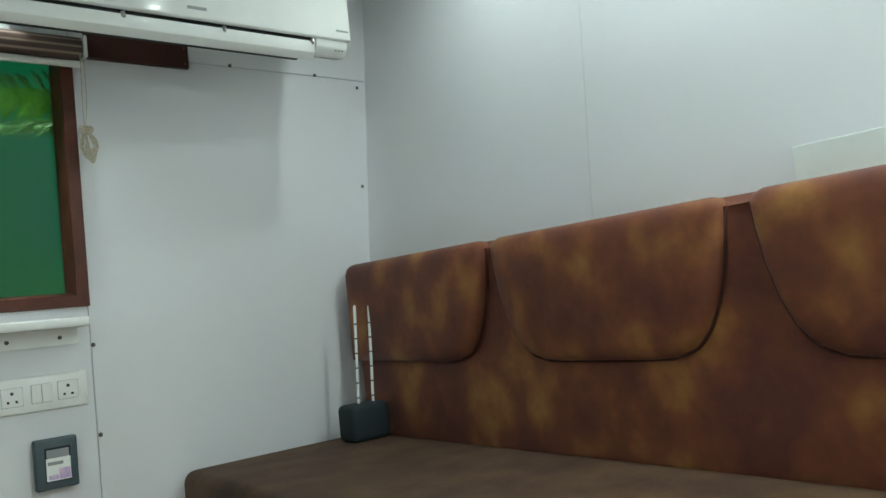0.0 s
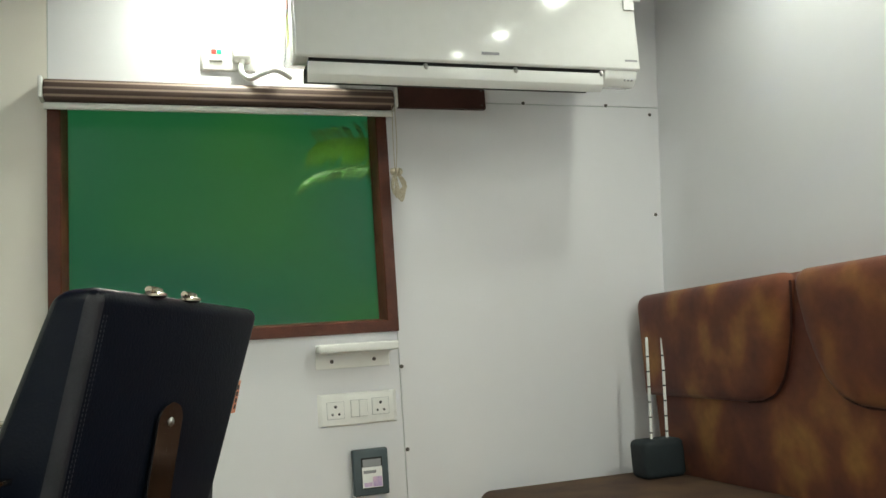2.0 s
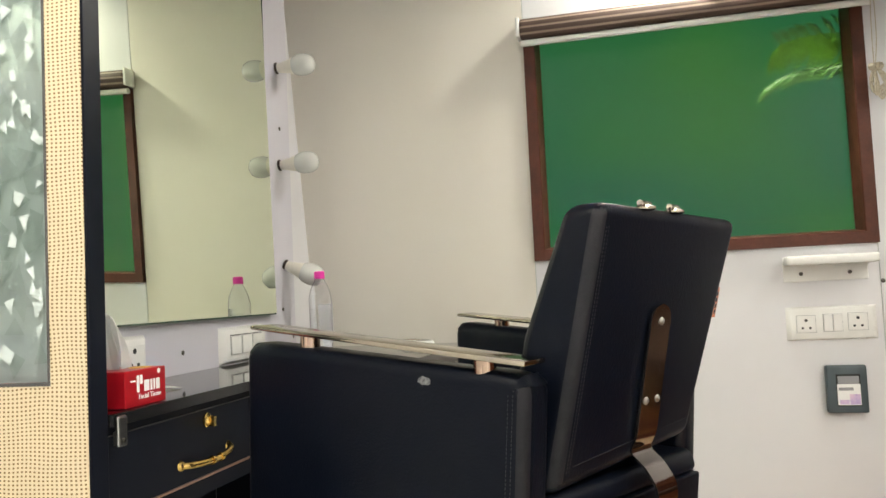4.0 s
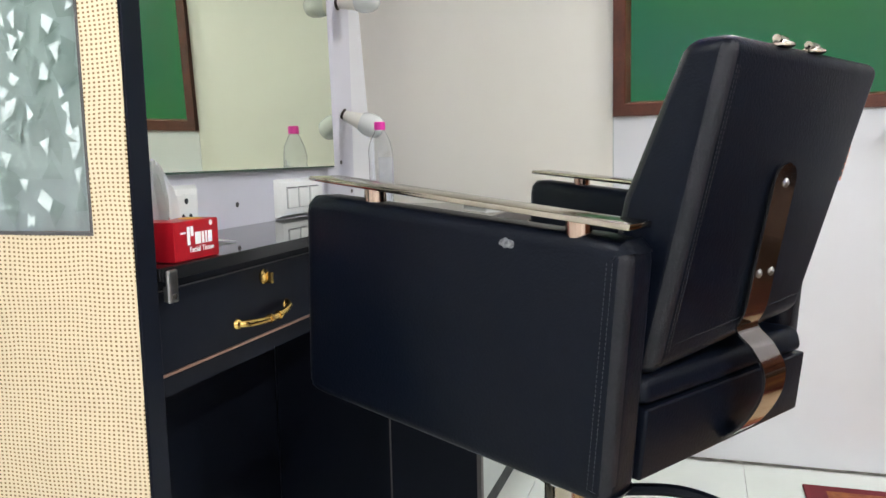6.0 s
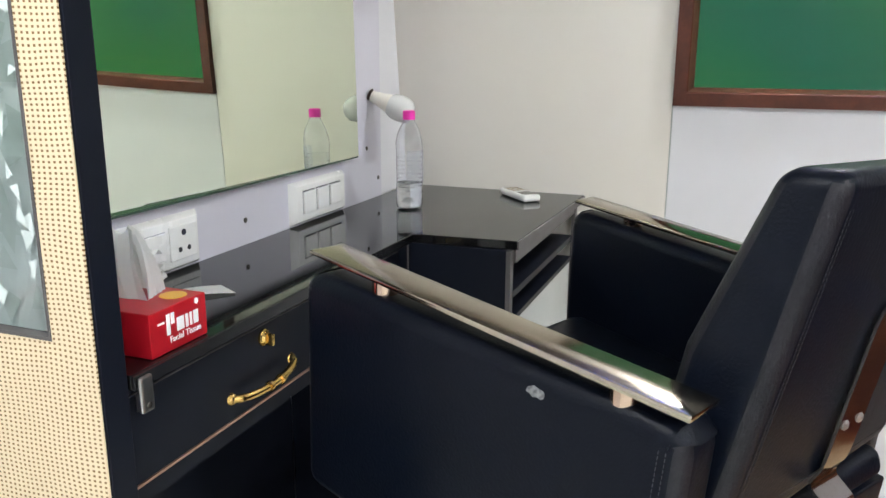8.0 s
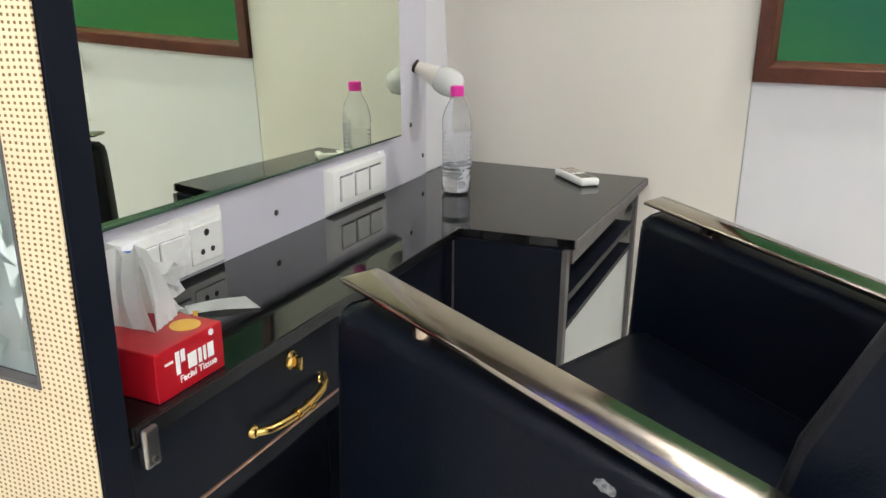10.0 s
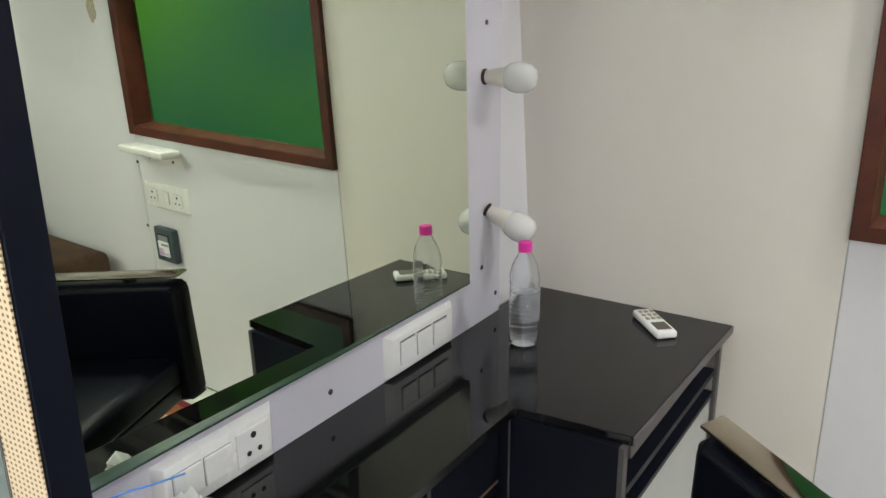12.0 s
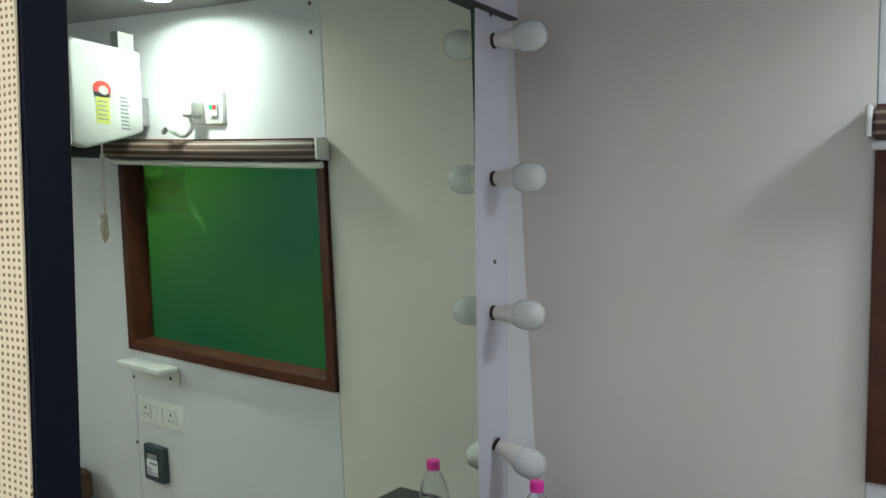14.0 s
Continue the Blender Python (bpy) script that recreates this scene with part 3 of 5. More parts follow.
knot = part("cord_knot", bm, ROPE, blind, "knotted bundle of cream cord", smooth=True)
for k in range(5):
    a = k * 0.6
    bm = bmesh.new()
    tube(bm, smooth_curve([(1.645, Y1 - 0.016, 1.415), (1.638 + 0.01 * math.cos(a), Y1 - 0.02 - 0.004 * (k % 3), 1.375), (1.652 + 0.012 * math.cos(a + 1), Y1 - 0.016 - 0.003 * (k % 2), 1.325 + 0.006 * k),
                           (1.668 + 0.006 * math.sin(a), Y1 - 0.018, 1.36 + 0.004 * k), (1.65, Y1 - 0.014, 1.412)], 6), 0.0034, 6)
    bmesh.ops.transform(bm, matrix=CORD_AT, verts=bm.verts[:])
    part("cord_loop", bm, ROPE, knot, smooth=True)

board = solid("dark_board", B(1.662, 1.953, Y1 - 0.018, Y1, 1.628, 1.70, bev=0.002), mat("dark_stained_batten", (0.045, 0.014, 0.010), 0.45, 0, 14, 0.7, (0.025, 0.009, 0.007), 0.2, 90, 0.06, 0, 0.3), "dark brown wooden batten on the wall under the air conditioner", "batten")
for x, z in ((1.94, 1.687), (1.94, 1.64)):
    screw(board, (x, Y1 - 0.018, z), (0, -1, 0), 0.003)


# ---- air conditioner ----
def air_conditioner():
    a, b = 1.337, 2.4
    ac = thing("air_conditioner", ((a + b) / 2, Y1, 1.62), "glossy white split air conditioner on the wall, flap open", "air conditioner")
    bm = bmesh.new()
    prof = [(2.586, 1.705), (2.586, 2.012), (2.6, 2.03), (Y1, 2.03), (Y1, 1.765), (2.74, 1.735), (2.66, 1.705), (2.62, 1.69)]
    extrude_poly(bm, [(a, y, z) for y, z in prof], (b - a, 0, 0))
    bevel_all(bm, 0.008, 3, 0.25)
    part("body", bm, ACWHITE, ac, smooth=30)
    bm = bmesh.new()
    prof = [(2.572, 1.70), (2.572, 2.012), (2.578, 2.02), (2.585, 2.02), (2.585, 1.697), (2.579, 1.694)]
    extrude_poly(bm, [(a + 0.004, y, z) for y, z in prof], (b - a - 0.008, 0, 0))
    bevel_all(bm, 0.003, 2, 0.25)
    fp = part("front_panel", bm, ACWHITE, ac, smooth=30)
    part("outlet", B(a + 0.04, b - 0.13, 2.588, 2.68, 1.664, 1.7), DARKGAP, ac, "dark air outlet")
    bm = bmesh.new()
    prof = [(2.577, 1.683), (2.581, 1.685), (2.587, 1.66), (2.6, 1.636), (2.597, 1.631), (2.582, 1.65)]
    extrude_poly(bm, [(a + 0.035, y, z) for y, z in prof], (b - a - 0.165, 0, 0))
    bevel_all(bm, 0.0015, 2, 0.3)
    part("flap", bm, ACWHITE, ac, "open white louvre flap", smooth=30)
    for x in (1.705, 1.98, 2.262):
        bm = bmesh.new()
        lathe(bm, [(0.006, 0), (0.006, 0.012), (0.003, 0.016), (0, 0.016)], (x, 2.58, 1.689), (0.1, -0.3, -1), 10)
        part("hinge", bm, STEEL, ac)
    bm = bmesh.new()
    prof = [(2.578, 1.70), (2.584, 1.672), (2.6, 1.65), (2.64, 1.662), (2.72, 1.70), (2.72, 1.72)]
    extrude_poly(bm, [(b - 0.125, y, z) for y, z in prof], (0.115, 0, 0))
    bevel_all(bm, 0.006, 3, 0.25)
    part("end_block", bm, ACWHITE, ac, smooth=30)
    for i in range(3):
        part("indicator", B(b - 0.055 + 0.012 * i, b - 0.05 + 0.012 * i, 2.584, 2.59, 1.666, 1.67), GREYINK, ac)
    # maker's marks as plain bars
    part("logo_bar", B(1.875, 1.93, 2.5715, 2.573, 1.722, 1.731), GREYINK, fp, "small dark maker's mark")
    part("logo_bar", B(b - 0.055, b - 0.012, 2.5715, 2.573, 1.722, 1.728), GREYINK, fp)
    # energy label and data label on the end
    lab = part("energy_label", B(a - 0.0008, a + 0.001, 2.655, 2.695, 1.775, 1.865), YELLOW, ac, "yellow and red energy rating label")
    bm = bmesh.new()
    lathe(bm, [(0.026, 0), (0.026, 0.001), (0, 0.001)], (a - 0.0008, 2.675, 1.885), (-1, 0, 0), 20)
    part("dial", bm, REDINK, lab)
    part("dial_band", B(a - 0.0025, a - 0.0015, 2.652, 2.698, 1.862, 1.874), INK, lab)
    bm = bmesh.new()
    lathe(bm, [(0.014, 0), (0.014, 0.001), (0, 0.001)], (a - 0.002, 2.678, 1.882), (-1, 0, 0), 16)
    part("dial_centre", bm, PLASTIC, lab)
    for i in range(5):
        part("print_bar", B(a - 0.0015, a - 0.0005, 2.66, 2.69 - 0.004 * (i % 2), 1.787 + 0.014 * i, 1.792 + 0.014 * i), GREYINK, lab)
    for i in range(9):
        part("print_bar", B(a - 0.001, a + 0.0005, 2.728, 2.756 - 0.003 * (i % 3), 1.765 + 0.0125 * i, 1.77 + 0.0125 * i), GREYINK, ac)
    part("cover", B(a - 0.0012, a + 0.002, 2.752, 2.79, 1.775, 1.815, bev=0.001), ACWHITE, ac)
    # straps that hold the front, screwed under the ceiling
    for x in (1.47, 2.375):
        part("strap", B(x - 0.018, x + 0.018, 2.5665, 2.5705, 1.888, 2.045, bev=0.001), PLASTIC, ac, "white plastic strap over the top edge")
        part("strap_arm", B(x - 0.018, x + 0.018, 2.5705, 2.78, 2.041, 2.046), PLASTIC, ac)
    part("bracket", B(2.41, 2.445, 2.60, 2.606, 1.94, 2.085), PLASTIC, ac)
    part("bracket", B(1.352, 1.39, 2.74, 2.79, 2.03, 2.085), STEEL, ac)
    for x in (1.5, 2.2):
        part("wall_mount", B(x, x + 0.06, 2.808, 2.92, 1.80, 1.90), STEEL, ac, "steel wall mount")
    # the unit hangs on mounts, a hand's width off the wall
    fit = Matrix.Translation((0.085, 2.4 - 1.13 * 2.57, 0.0738)) @ Matrix.Diagonal((0.916, 1.13, 0.916, 1))
    for o in ac.children_recursive:
        o.data.transform(fit)
    return ac


air_conditioner()


# ---- switch plates and wall fittings ----
def plate(name, x0, x1, z0, z1, label, y=Y1, slope=0.012):
    """A white plate with sloping edges on the back wall."""
    p = thing(name, ((x0 + x1) / 2, y, z0), label, "socket")
    bm = bmesh.new()
    box(bm, x0, x1, y - 0.01, y, z0, z1)
    for w in bm.verts:
        if w.co.y < y - 0.005:
            w.co.x += slope * (1 if w.co.x < (x0 + x1) / 2 else -1)
            w.co.z += slope * 0.4 * (1 if w.co.z < (z0 + z1) / 2 else -1)
    bevel_all(bm, 0.0015, 2)
    part("plate", bm, PLASTIC, p, smooth=30)
    return p


def socket_face(p, xc, zc, h=0.046, y=Y1):
    part("face_gap", B(xc - 0.0248, xc + 0.0248, y - 0.0106, y - 0.009, zc - h / 2 - 0.0008, zc + h / 2 + 0.0008), GREYINK, p)
    f = part("socket_face", B(xc - 0.024, xc + 0.024, y - 0.0125, y - 0.009, zc - h / 2, zc + h / 2, bev=0.001), PLASTIC, p)
    for dx, dz, r in ((0, 0.010, 0.0042), (-0.0095, -0.011, 0.0034), (0.0095, -0.011, 0.0034)):
        bm = bmesh.new()
        lathe(bm, [(r, 0), (r, 0.0006), (0, 0.0006)], (xc + dx, y - 0.0125, zc + dz), (0, -1, 0), 12)
        part("hole", bm, INK, f)


def rocker(p, xc, zc, w=0.023, h=0.046, y=Y1):
    part("rocker_gap", B(xc - w / 2 - 0.0007, xc + w / 2 + 0.0007, y - 0.0106, y - 0.009, zc - h / 2 - 0.0008, zc + h / 2 + 0.0008), GREYINK, p)
    part("rocker", B(xc - w / 2, xc + w / 2, y - 0.014, y - 0.009, zc - h / 2, zc + h / 2, bev=0.0015), PLASTIC, p)


p = plate("socket_plate", 1.378, 1.608, 0.69, 0.783, "white six-module socket and switch plate under the shelf")
socket_face(p, 1.428, 0.7355)
socket_face(p, 1.558, 0.7385)
rocker(p, 1.4835, 0.737)
rocker(p, 1.5075, 0.737)
p = plate("switch_box", 1.09, 1.25, 1.725, 1.828, "white switch plate with an adaptor plugged in", slope=0.01)
part("rocker", B(1.118, 1.155, Y1 - 0.016, Y1 - 0.009, 1.752, 1.79, bev=0.002), PLASTIC, p)
part("indicator", B(1.123, 1.137, Y1 - 0.018, Y1 - 0.0155, 1.772, 1.786), REDINK, p, "red marking")
part("indicator", B(1.138, 1.152, Y1 - 0.018, Y1 - 0.0155, 1.772, 1.786), GREENLED, p, "green marking")
ad = solid("plug", B(1.18, 1.232, Y1 - 0.062, Y1 - 0.0105, 1.745, 1.798, bev=0.008, seg=3), PLASTIC, "white plug pushed into the switch plate", "plug", smooth=True)
bm = bmesh.new()
tube(bm, smooth_curve([(1.207, Y1 - 0.045, 1.748), (1.203, Y1 - 0.05, 1.71), (1.225, Y1 - 0.06, 1.687), (1.262, Y1 - 0.072, 1.70), (1.3, Y1 - 0.06, 1.715), (1.345, Y1 - 0.04, 1.70)], 8), 0.0085, 10)
part("cable", bm, PLASTIC, ad, "thick white cable", smooth=True)

sh = thing("wall_shelf", (1.49, Y1, 0.85), "small white plastic shelf screwed to the wall", "shelf")
part("back_plate", B(1.379, 1.594, Y1 - 0.006, Y1, 0.852, 0.905, bev=0.002), PLASTIC, sh)
bm = bmesh.new()
box(bm, 1.379, 1.606, Y1 - 0.085, Y1 - 0.0065, 0.896, 0.921, bev=0.006, seg=3)
part("tray", bm, PLASTIC, sh, smooth=True)
for x in (1.425, 1.548):
    screw(sh, (x, Y1 - 0.006, 0.873), (0, -1, 0), 0.0055)

ho = thing("freshener_holder", (1.516, Y1, 0.484), "slate grey wall holder with an air freshener sachet", "air freshener")
bm = bmesh.new()
box(bm, 1.466, 1.567, Y1 - 0.026, Y1, 0.484, 0.611)
bevel_all(bm, 0.005, 3)
part("case", bm, SLATE, ho, smooth=True)
part("window", B(1.489, 1.549, Y1 - 0.0275, Y1 - 0.0255, 0.503, 0.588, bev=0.0008), DARKGAP, ho, "dark opening")
part("sachet", B(1.4905, 1.5475, Y1 - 0.0292, Y1 - 0.0274, 0.506, 0.562), PAPER, ho, "white and lilac printed sachet")
part("sachet_top", B(1.493, 1.545, Y1 - 0.0288, Y1 - 0.0274, 0.5625, 0.583), GREYINK, ho)
part("print", B(1.52, 1.546, Y1 - 0.0298, Y1 - 0.0292, 0.508, 0.535), LILAC, ho)
part("print_bar", B(1.494, 1.53, Y1 - 0.0298, Y1 - 0.0292, 0.545, 0.553), GREYINK, ho)
part("print", B(1.495, 1.518, Y1 - 0.0298, Y1 - 0.0292, 0.509, 0.52), LILAC, ho)

ho.location.z += 0.011

# ---- mirror, lamp panel ----
MZ0, MZ1, MY1 = 0.834, 1.886, 2.446
bm = B(-0.014, 0.0, 1.425, 2.608, 0.712, 2.03)
lp = structure("trim_lamp_panel", bm, LILACWHITE, "white laminate panel round the make-up mirror", "panel")
for y, z in ((2.014, 0.761), (2.528, 0.842), (2.59, 0.762), (2.524, 1.885), (2.545, 1.368), (1.5, 0.761)):
    screw(lp, (0.0, y, z), (1, 0, 0), 0.0055)
mir = thing("wall_mirror", (0.004, 1.93, MZ0), "large frameless make-up mirror with a dark edge", "mirror")


def mirror_x(y, z):
    """The glass hangs a little twisted off its panel."""
    return 0.0112 - 0.033 * (y - 1.94) * (z - 1.36)


NY, NZ = 24, 22
bm = bmesh.new()
grid = [[bm.verts.new((mirror_x(y, z), y, z)) for y in (1.427 + (MY1 - 1.427) * i / NY for i in range(NY + 1))] for z in (MZ0 + (MZ1 - MZ0) * j / NZ for j in range(NZ + 1))]
for a, b in zip(grid, grid[1:]):
    for i in range(NY):
        bm.faces.new((a[i], a[i + 1], b[i + 1], b[i]))
rim = grid[0] + [row[-1] for row in grid[1:]] + grid[-1][-2::-1] + [row[0] for row in grid[-2:0:-1]]
foot = [bm.verts.new((0.0005, w.co.y, w.co.z)) for w in rim]
for i in range(len(rim)):
    j = (i + 1) % len(rim)
    bm.faces.new((rim[i], foot[i], foot[j], rim[j]))
bm.faces.new(foot)
part("mirror_glass", bm, MIRROR, mir, smooth=30)
for a in ((0.0, 0.0175, 1.427, MY1 + 0.003, MZ0 - 0.004, MZ0 - 0.0002), (0.0, 0.0065, MY1 + 0.0002, MY1 + 0.0035, MZ0, MZ1)):
    part("edge", B(*a), MIRRORSIDE, mir)
hd = thing("mirror_header", (0.02, 2.0, 1.888), "white laminate header board above the mirror", "pelmet")
part("board", B(0.0005, 0.022, 1.427, 2.606, 1.89, 2.03, bev=0.0015), LILACWHITE, hd)
part("underside", B(0.0005, 0.0225, 1.427, 2.606, 1.8865, 1.8897), INK, hd, "dark lower edge")
screw(hd, (0.022, 2.58, 1.972), (1, 0, 0), 0.0055)
bm = bmesh.new()
extrude_poly(bm, [(0.0225, 2.26, 2.005), (0.0225, 2.28, 1.965), (0.04, 2.28, 1.965), (0.04, 2.26, 2.005)], (0, 0.2, 0.0))
part("light_fitting", bm, PLASTIC, hd, "short white fitting", smooth=True)


def bulb(at, axis):
    b = thing("light_bulb", at, "white opal bulb with a cream base, switched off", "light bulb", "mirror bulbs")
    bm = bmesh.new()
    lathe(bm, [(0.0168, 0.0), (0.0168, 0.0012), (0.015, 0.0025), (0.0135, 0.0025), (0.0135, 0.016), (0, 0.016)], at, axis, 24)
    part("socket", bm, SOCKETBROWN, b, "dark socket hole", smooth=40)
    bm = bmesh.new()
    lathe(bm, [(0.0135, 0.006), (0.0145, 0.012), (0.0165, 0.022), (0.019, 0.036), (0.0225, 0.050), (0.0245, 0.056), (0.0, 0.056)], at, axis, 28)
    part("base", bm, BULBBASE, b, smooth=True)
    bm = bmesh.new()
    lathe(bm, [(0.0245, 0.056), (0.0290, 0.064), (0.0315, 0.075), (0.0318, 0.086), (0.0300, 0.099), (0.025, 0.110), (0.016, 0.117), (0.006, 0.1195), (0, 0.12)], at, axis, 28)
    part("globe", bm, BULBGLASS, b, smooth=60)
    return b


first = bulb((0.001, 2.537, 1.545), (1, 0, 0.02))
for z in (1.833, 1.259):
    copy_thing(first, pose(0.001, 2.537, z))
tagged(bulb((0.001, 2.549, 0.97), (0.9, 0.1, -0.36)), "white opal bulb drooping from its loose socket")


def side_plate(name, y0, y1, z0, z1, label):
    """A white plate with sloping edges on the mirror panel."""
    p = thing(name, (0, (y0 + y1) / 2, z0), label, "switch")
    bm = bmesh.new()
    box(bm, 0.0002, 0.014, y0, y1, z0, z1)
    for w in bm.verts:
        if w.co.x > 0.007:
            w.co.y += 0.014 * (1 if w.co.y < (y0 + y1) / 2 else -1)
            w.co.z += 0.008 * (1 if w.co.z < (z0 + z1) / 2 else -1)
    bevel_all(bm, 0.0015, 2)
    part("plate", bm, PLASTIC, p, smooth=30)
    return p


p = side_plate("switch_plate", 2.164, 2.398, 0.7165, 0.808, "white plate with three wide switches above the counter")
for yc in (2.225, 2.281, 2.337):
    part("rocker_gap", B(0.0135, 0.0148, yc - 0.0248, yc + 0.0248, 0.7392, 0.7858), GREYINK, p)
    part("rocker", B(0.0135, 0.0185, yc - 0.024, yc + 0.024, 0.74, 0.785, bev=0.0015), PLASTIC, p)
    part("gap", B(0.0138, 0.0146, yc - 0.025, yc + 0.025, 0.7865, 0.7885), INK, p)
p = side_plate("switch_plate", 1.645, 1.872, 0.7165, 0.81, "white plate with switches and one socket above the counter")
for yc in (1.695, 1.75):
    part("rocker_gap", B(0.0135, 0.0148, yc - 0.0258, yc + 0.0258, 0.7412, 0.7878), GREYINK, p)
    part("rocker", B(0.0135, 0.0185, yc - 0.025, yc + 0.025, 0.742, 0.787, bev=0.0015), PLASTIC, p)
f = part("socket_face", B(0.0135, 0.0165, 1.785, 1.852, 0.735, 0.793, bev=0.0015), PLASTIC, p)
for dy, dz, r in ((0, 0.016, 0.0055), (-0.011, -0.012, 0.0045), (0.011, -0.012, 0.0045)):
    bm = bmesh.new()
    lathe(bm, [(r, 0), (r, 0.0006), (0, 0.0006)], (0.0165, 1.819 + dy, 0.764 + dz), (1, 0, 0), 12)
    part("hole", bm, INK, f)

# ---- vanity counter ----
TOP = 0.715
bm = bmesh.new()
pts = [(0.0005, 1.426), (0.255, 1.426), (0.259, 2.212), (0.473, 2.228), (0.488, 2.797), (0.0005, 2.797)]
extrude_poly(bm, [(x, y, TOP - 0.018) for x, y in pts], (0, 0, 0.018))
bevel_all(bm, 0.0015, 2)
top = solid("worktop", bm, TOPBLACK, "polished black L-shaped vanity worktop", "worktop")
part("edge_band", B(0.2552, 0.2585, 1.427, 2.209, TOP - 0.0175, TOP - 0.001), EDGEBLACK, top)
bm = bmesh.new()
extrude_poly(bm, [(0.4735, 2.228, TOP - 0.0175), (0.4765, 2.228, TOP - 0.0175), (0.4915, 2.797, TOP - 0.0175), (0.4885, 2.797, TOP - 0.0175)], (0, 0, 0.0165))
part("edge_band", bm, EDGE, top, "grey board edge band")
vu = thing("drawer_cabinet", (0.12, 1.8, 0.5), "black laminate vanity drawer unit with brass fittings", "vanity")
part("apron", B(0.02, 0.226, 1.426, 2.205, 0.53, 0.696), BLACK, vu)
part("rail", B(0.2265, 0.232, 1.426, 2.205, 0.681, 0.6965), BLACK, vu)


def drawer(y0, y1):
    d = part("drawer", B(0.2275, 0.2345, y0, y1, 0.566, 0.679, bev=0.001), BLACK, vu)
    part("edge_strip", B(0.228, 0.236, y0, y1, 0.5618, 0.5655), COPPER, d, "copper edge strip")
    part("edge_strip", B(0.228, 0.2349, y0 - 0.0018, y0 - 0.0004, 0.5655, 0.679), DIMEDGE, d)
    part("edge_strip", B(0.228, 0.2349, y0, y1, 0.6794, 0.6804), DIMEDGE, d)
    return d


d = drawer(1.432, 1.905)
bm = bmesh.new()
lathe(bm, [(0.013, 0), (0.013, 0.003), (0.01, 0.005), (0.008, 0.009), (0, 0.0095)], (0.2345, 1.713, 0.661), (1, 0, 0), 20)
box(bm, 0.238, 0.253, 1.71, 1.716, 0.65, 0.668, bev=0.001)
part("lock", bm, BRASS, d, "brass drawer lock with its key", smooth=30)
bm = bmesh.new()
tube(bm, smooth_curve([(0.236, 1.629, 0.598), (0.247, 1.642, 0.597), (0.253, 1.67, 0.595), (0.255, 1.71, 0.594), (0.253, 1.75, 0.598), (0.247, 1.773, 0.602), (0.236, 1.785, 0.605)], 6), 0.006, 10)
for y, z in ((1.629, 0.598), (1.785, 0.602)):
    lathe(bm, [(0.0095, 0), (0.008, 0.004), (0.005, 0.007), (0, 0.007)], (0.2345, y, z), (1, 0, 0), 16)
for y in (1.695, 1.723):
    lathe(bm, [(0.0, -0.004), (0.0075, -0.004), (0.0085, 0), (0.0075, 0.004), (0, 0.004)], (0.255, y, 0.5945), (0, 1, 0), 14)
part("handle", bm, BRASS, d, "ornate brass drawer handle", smooth=50)
drawer(1.98, 2.195)
bm = B(0.259, 0.266, 1.429, 1.449, 0.668, 0.712, bev=0.003)
box(bm, 0.2545, 0.26, 1.431, 1.447, 0.67, 0.69)
part("catch", bm, STEEL, vu, "small steel latch plate")
screw(vu, (0.266, 1.439, 0.677), (1, 0, 0), 0.004)
part("rear_rail", B(-0.044, 0.0195, 1.426, 2.205, 0.62, 0.7085), BLACK, vu)
part("knee_panel", B(-0.06, -0.045, 1.426, 2.212, 0.0, 0.7085), BLACK, vu)
cab = thing("corner_cabinet", (0.24, 2.5, 0), "black laminate corner cabinet with open side shelf", "cabinet")
part("side_panel", B(-0.0445, 0.246, 2.213, 2.231, 0.0, 0.6965), BLACK, cab)
part("side_panel", B(0.2495, 0.455, 2.2135, 2.2315, 0.0, 0.6965), BLACK, cab)
part("edge_strip", B(0.4555, 0.465, 2.2125, 2.232, 0.0, 0.6965), EDGE, cab, "grey board edge")
part("edge_strip", B(0.4625, 0.472, 2.775, 2.795, 0.0, 0.6965), EDGE, cab, "grey board edge")
part("seam_strip", B(0.2462, 0.2493, 2.2115, 2.229, 0.0, 0.6965), EDGE, cab)
part("top_rail", B(0.25, 0.470, 2.2325, 2.7745, 0.67, 0.6965), EDGE, cab)
part("shelf", B(0.03, 0.466, 2.2325, 2.7745, 0.598, 0.612), BLACK, cab)
part("shelf", B(0.03, 0.466, 2.2325, 2.7745, 0.545, 0.556), BLACK, cab)
part("back_panel", B(0.021, 0.03, 2.2325, 2.7745, 0.0, 0.6965), BLACK, cab)
part("door", B(0.444, 0.462, 2.236, 2.772, 0.06, 0.541, bev=0.003), GREYPANEL, cab, "pale grey lower door")
part("plinth", B(0.05, 0.45, 2.2325, 2.7745, 0.0, 0.057), BLACK, cab)

# ---- partition with privacy glass ----
PY0, PY1, PX1 = 1.385, 1.424, 0.252
GX1, GZ0, GZ1 = 0.19, 0.762, 1.75
pt = structure("partition", B(PX1 - 0.012, PX1, PY0 + 0.003, PY1, 0.0, CEIL, bev=0.001), BLACK, "narrow black-edged partition with woven wallpaper and a glass light", "partition")
bm = bmesh.new()
box(bm, -0.1, PX1 - 0.0125, PY0 + 0.002, PY1, 0.0, GZ0)
box(bm, -0.1, PX1 - 0.0125, PY0 + 0.002, PY1, GZ1, CEIL)
box(bm, GX1, PX1 - 0.0125, PY0 + 0.002, PY1, GZ0, GZ1)
part("core", bm, BLACK, pt)
bm = bmesh.new()
box(bm, -0.1, PX1 - 0.003, PY0, PY0 + 0.0018, 0.0, GZ0)
box(bm, -0.1, PX1 - 0.003, PY0, PY0 + 0.0018, GZ1, CEIL)
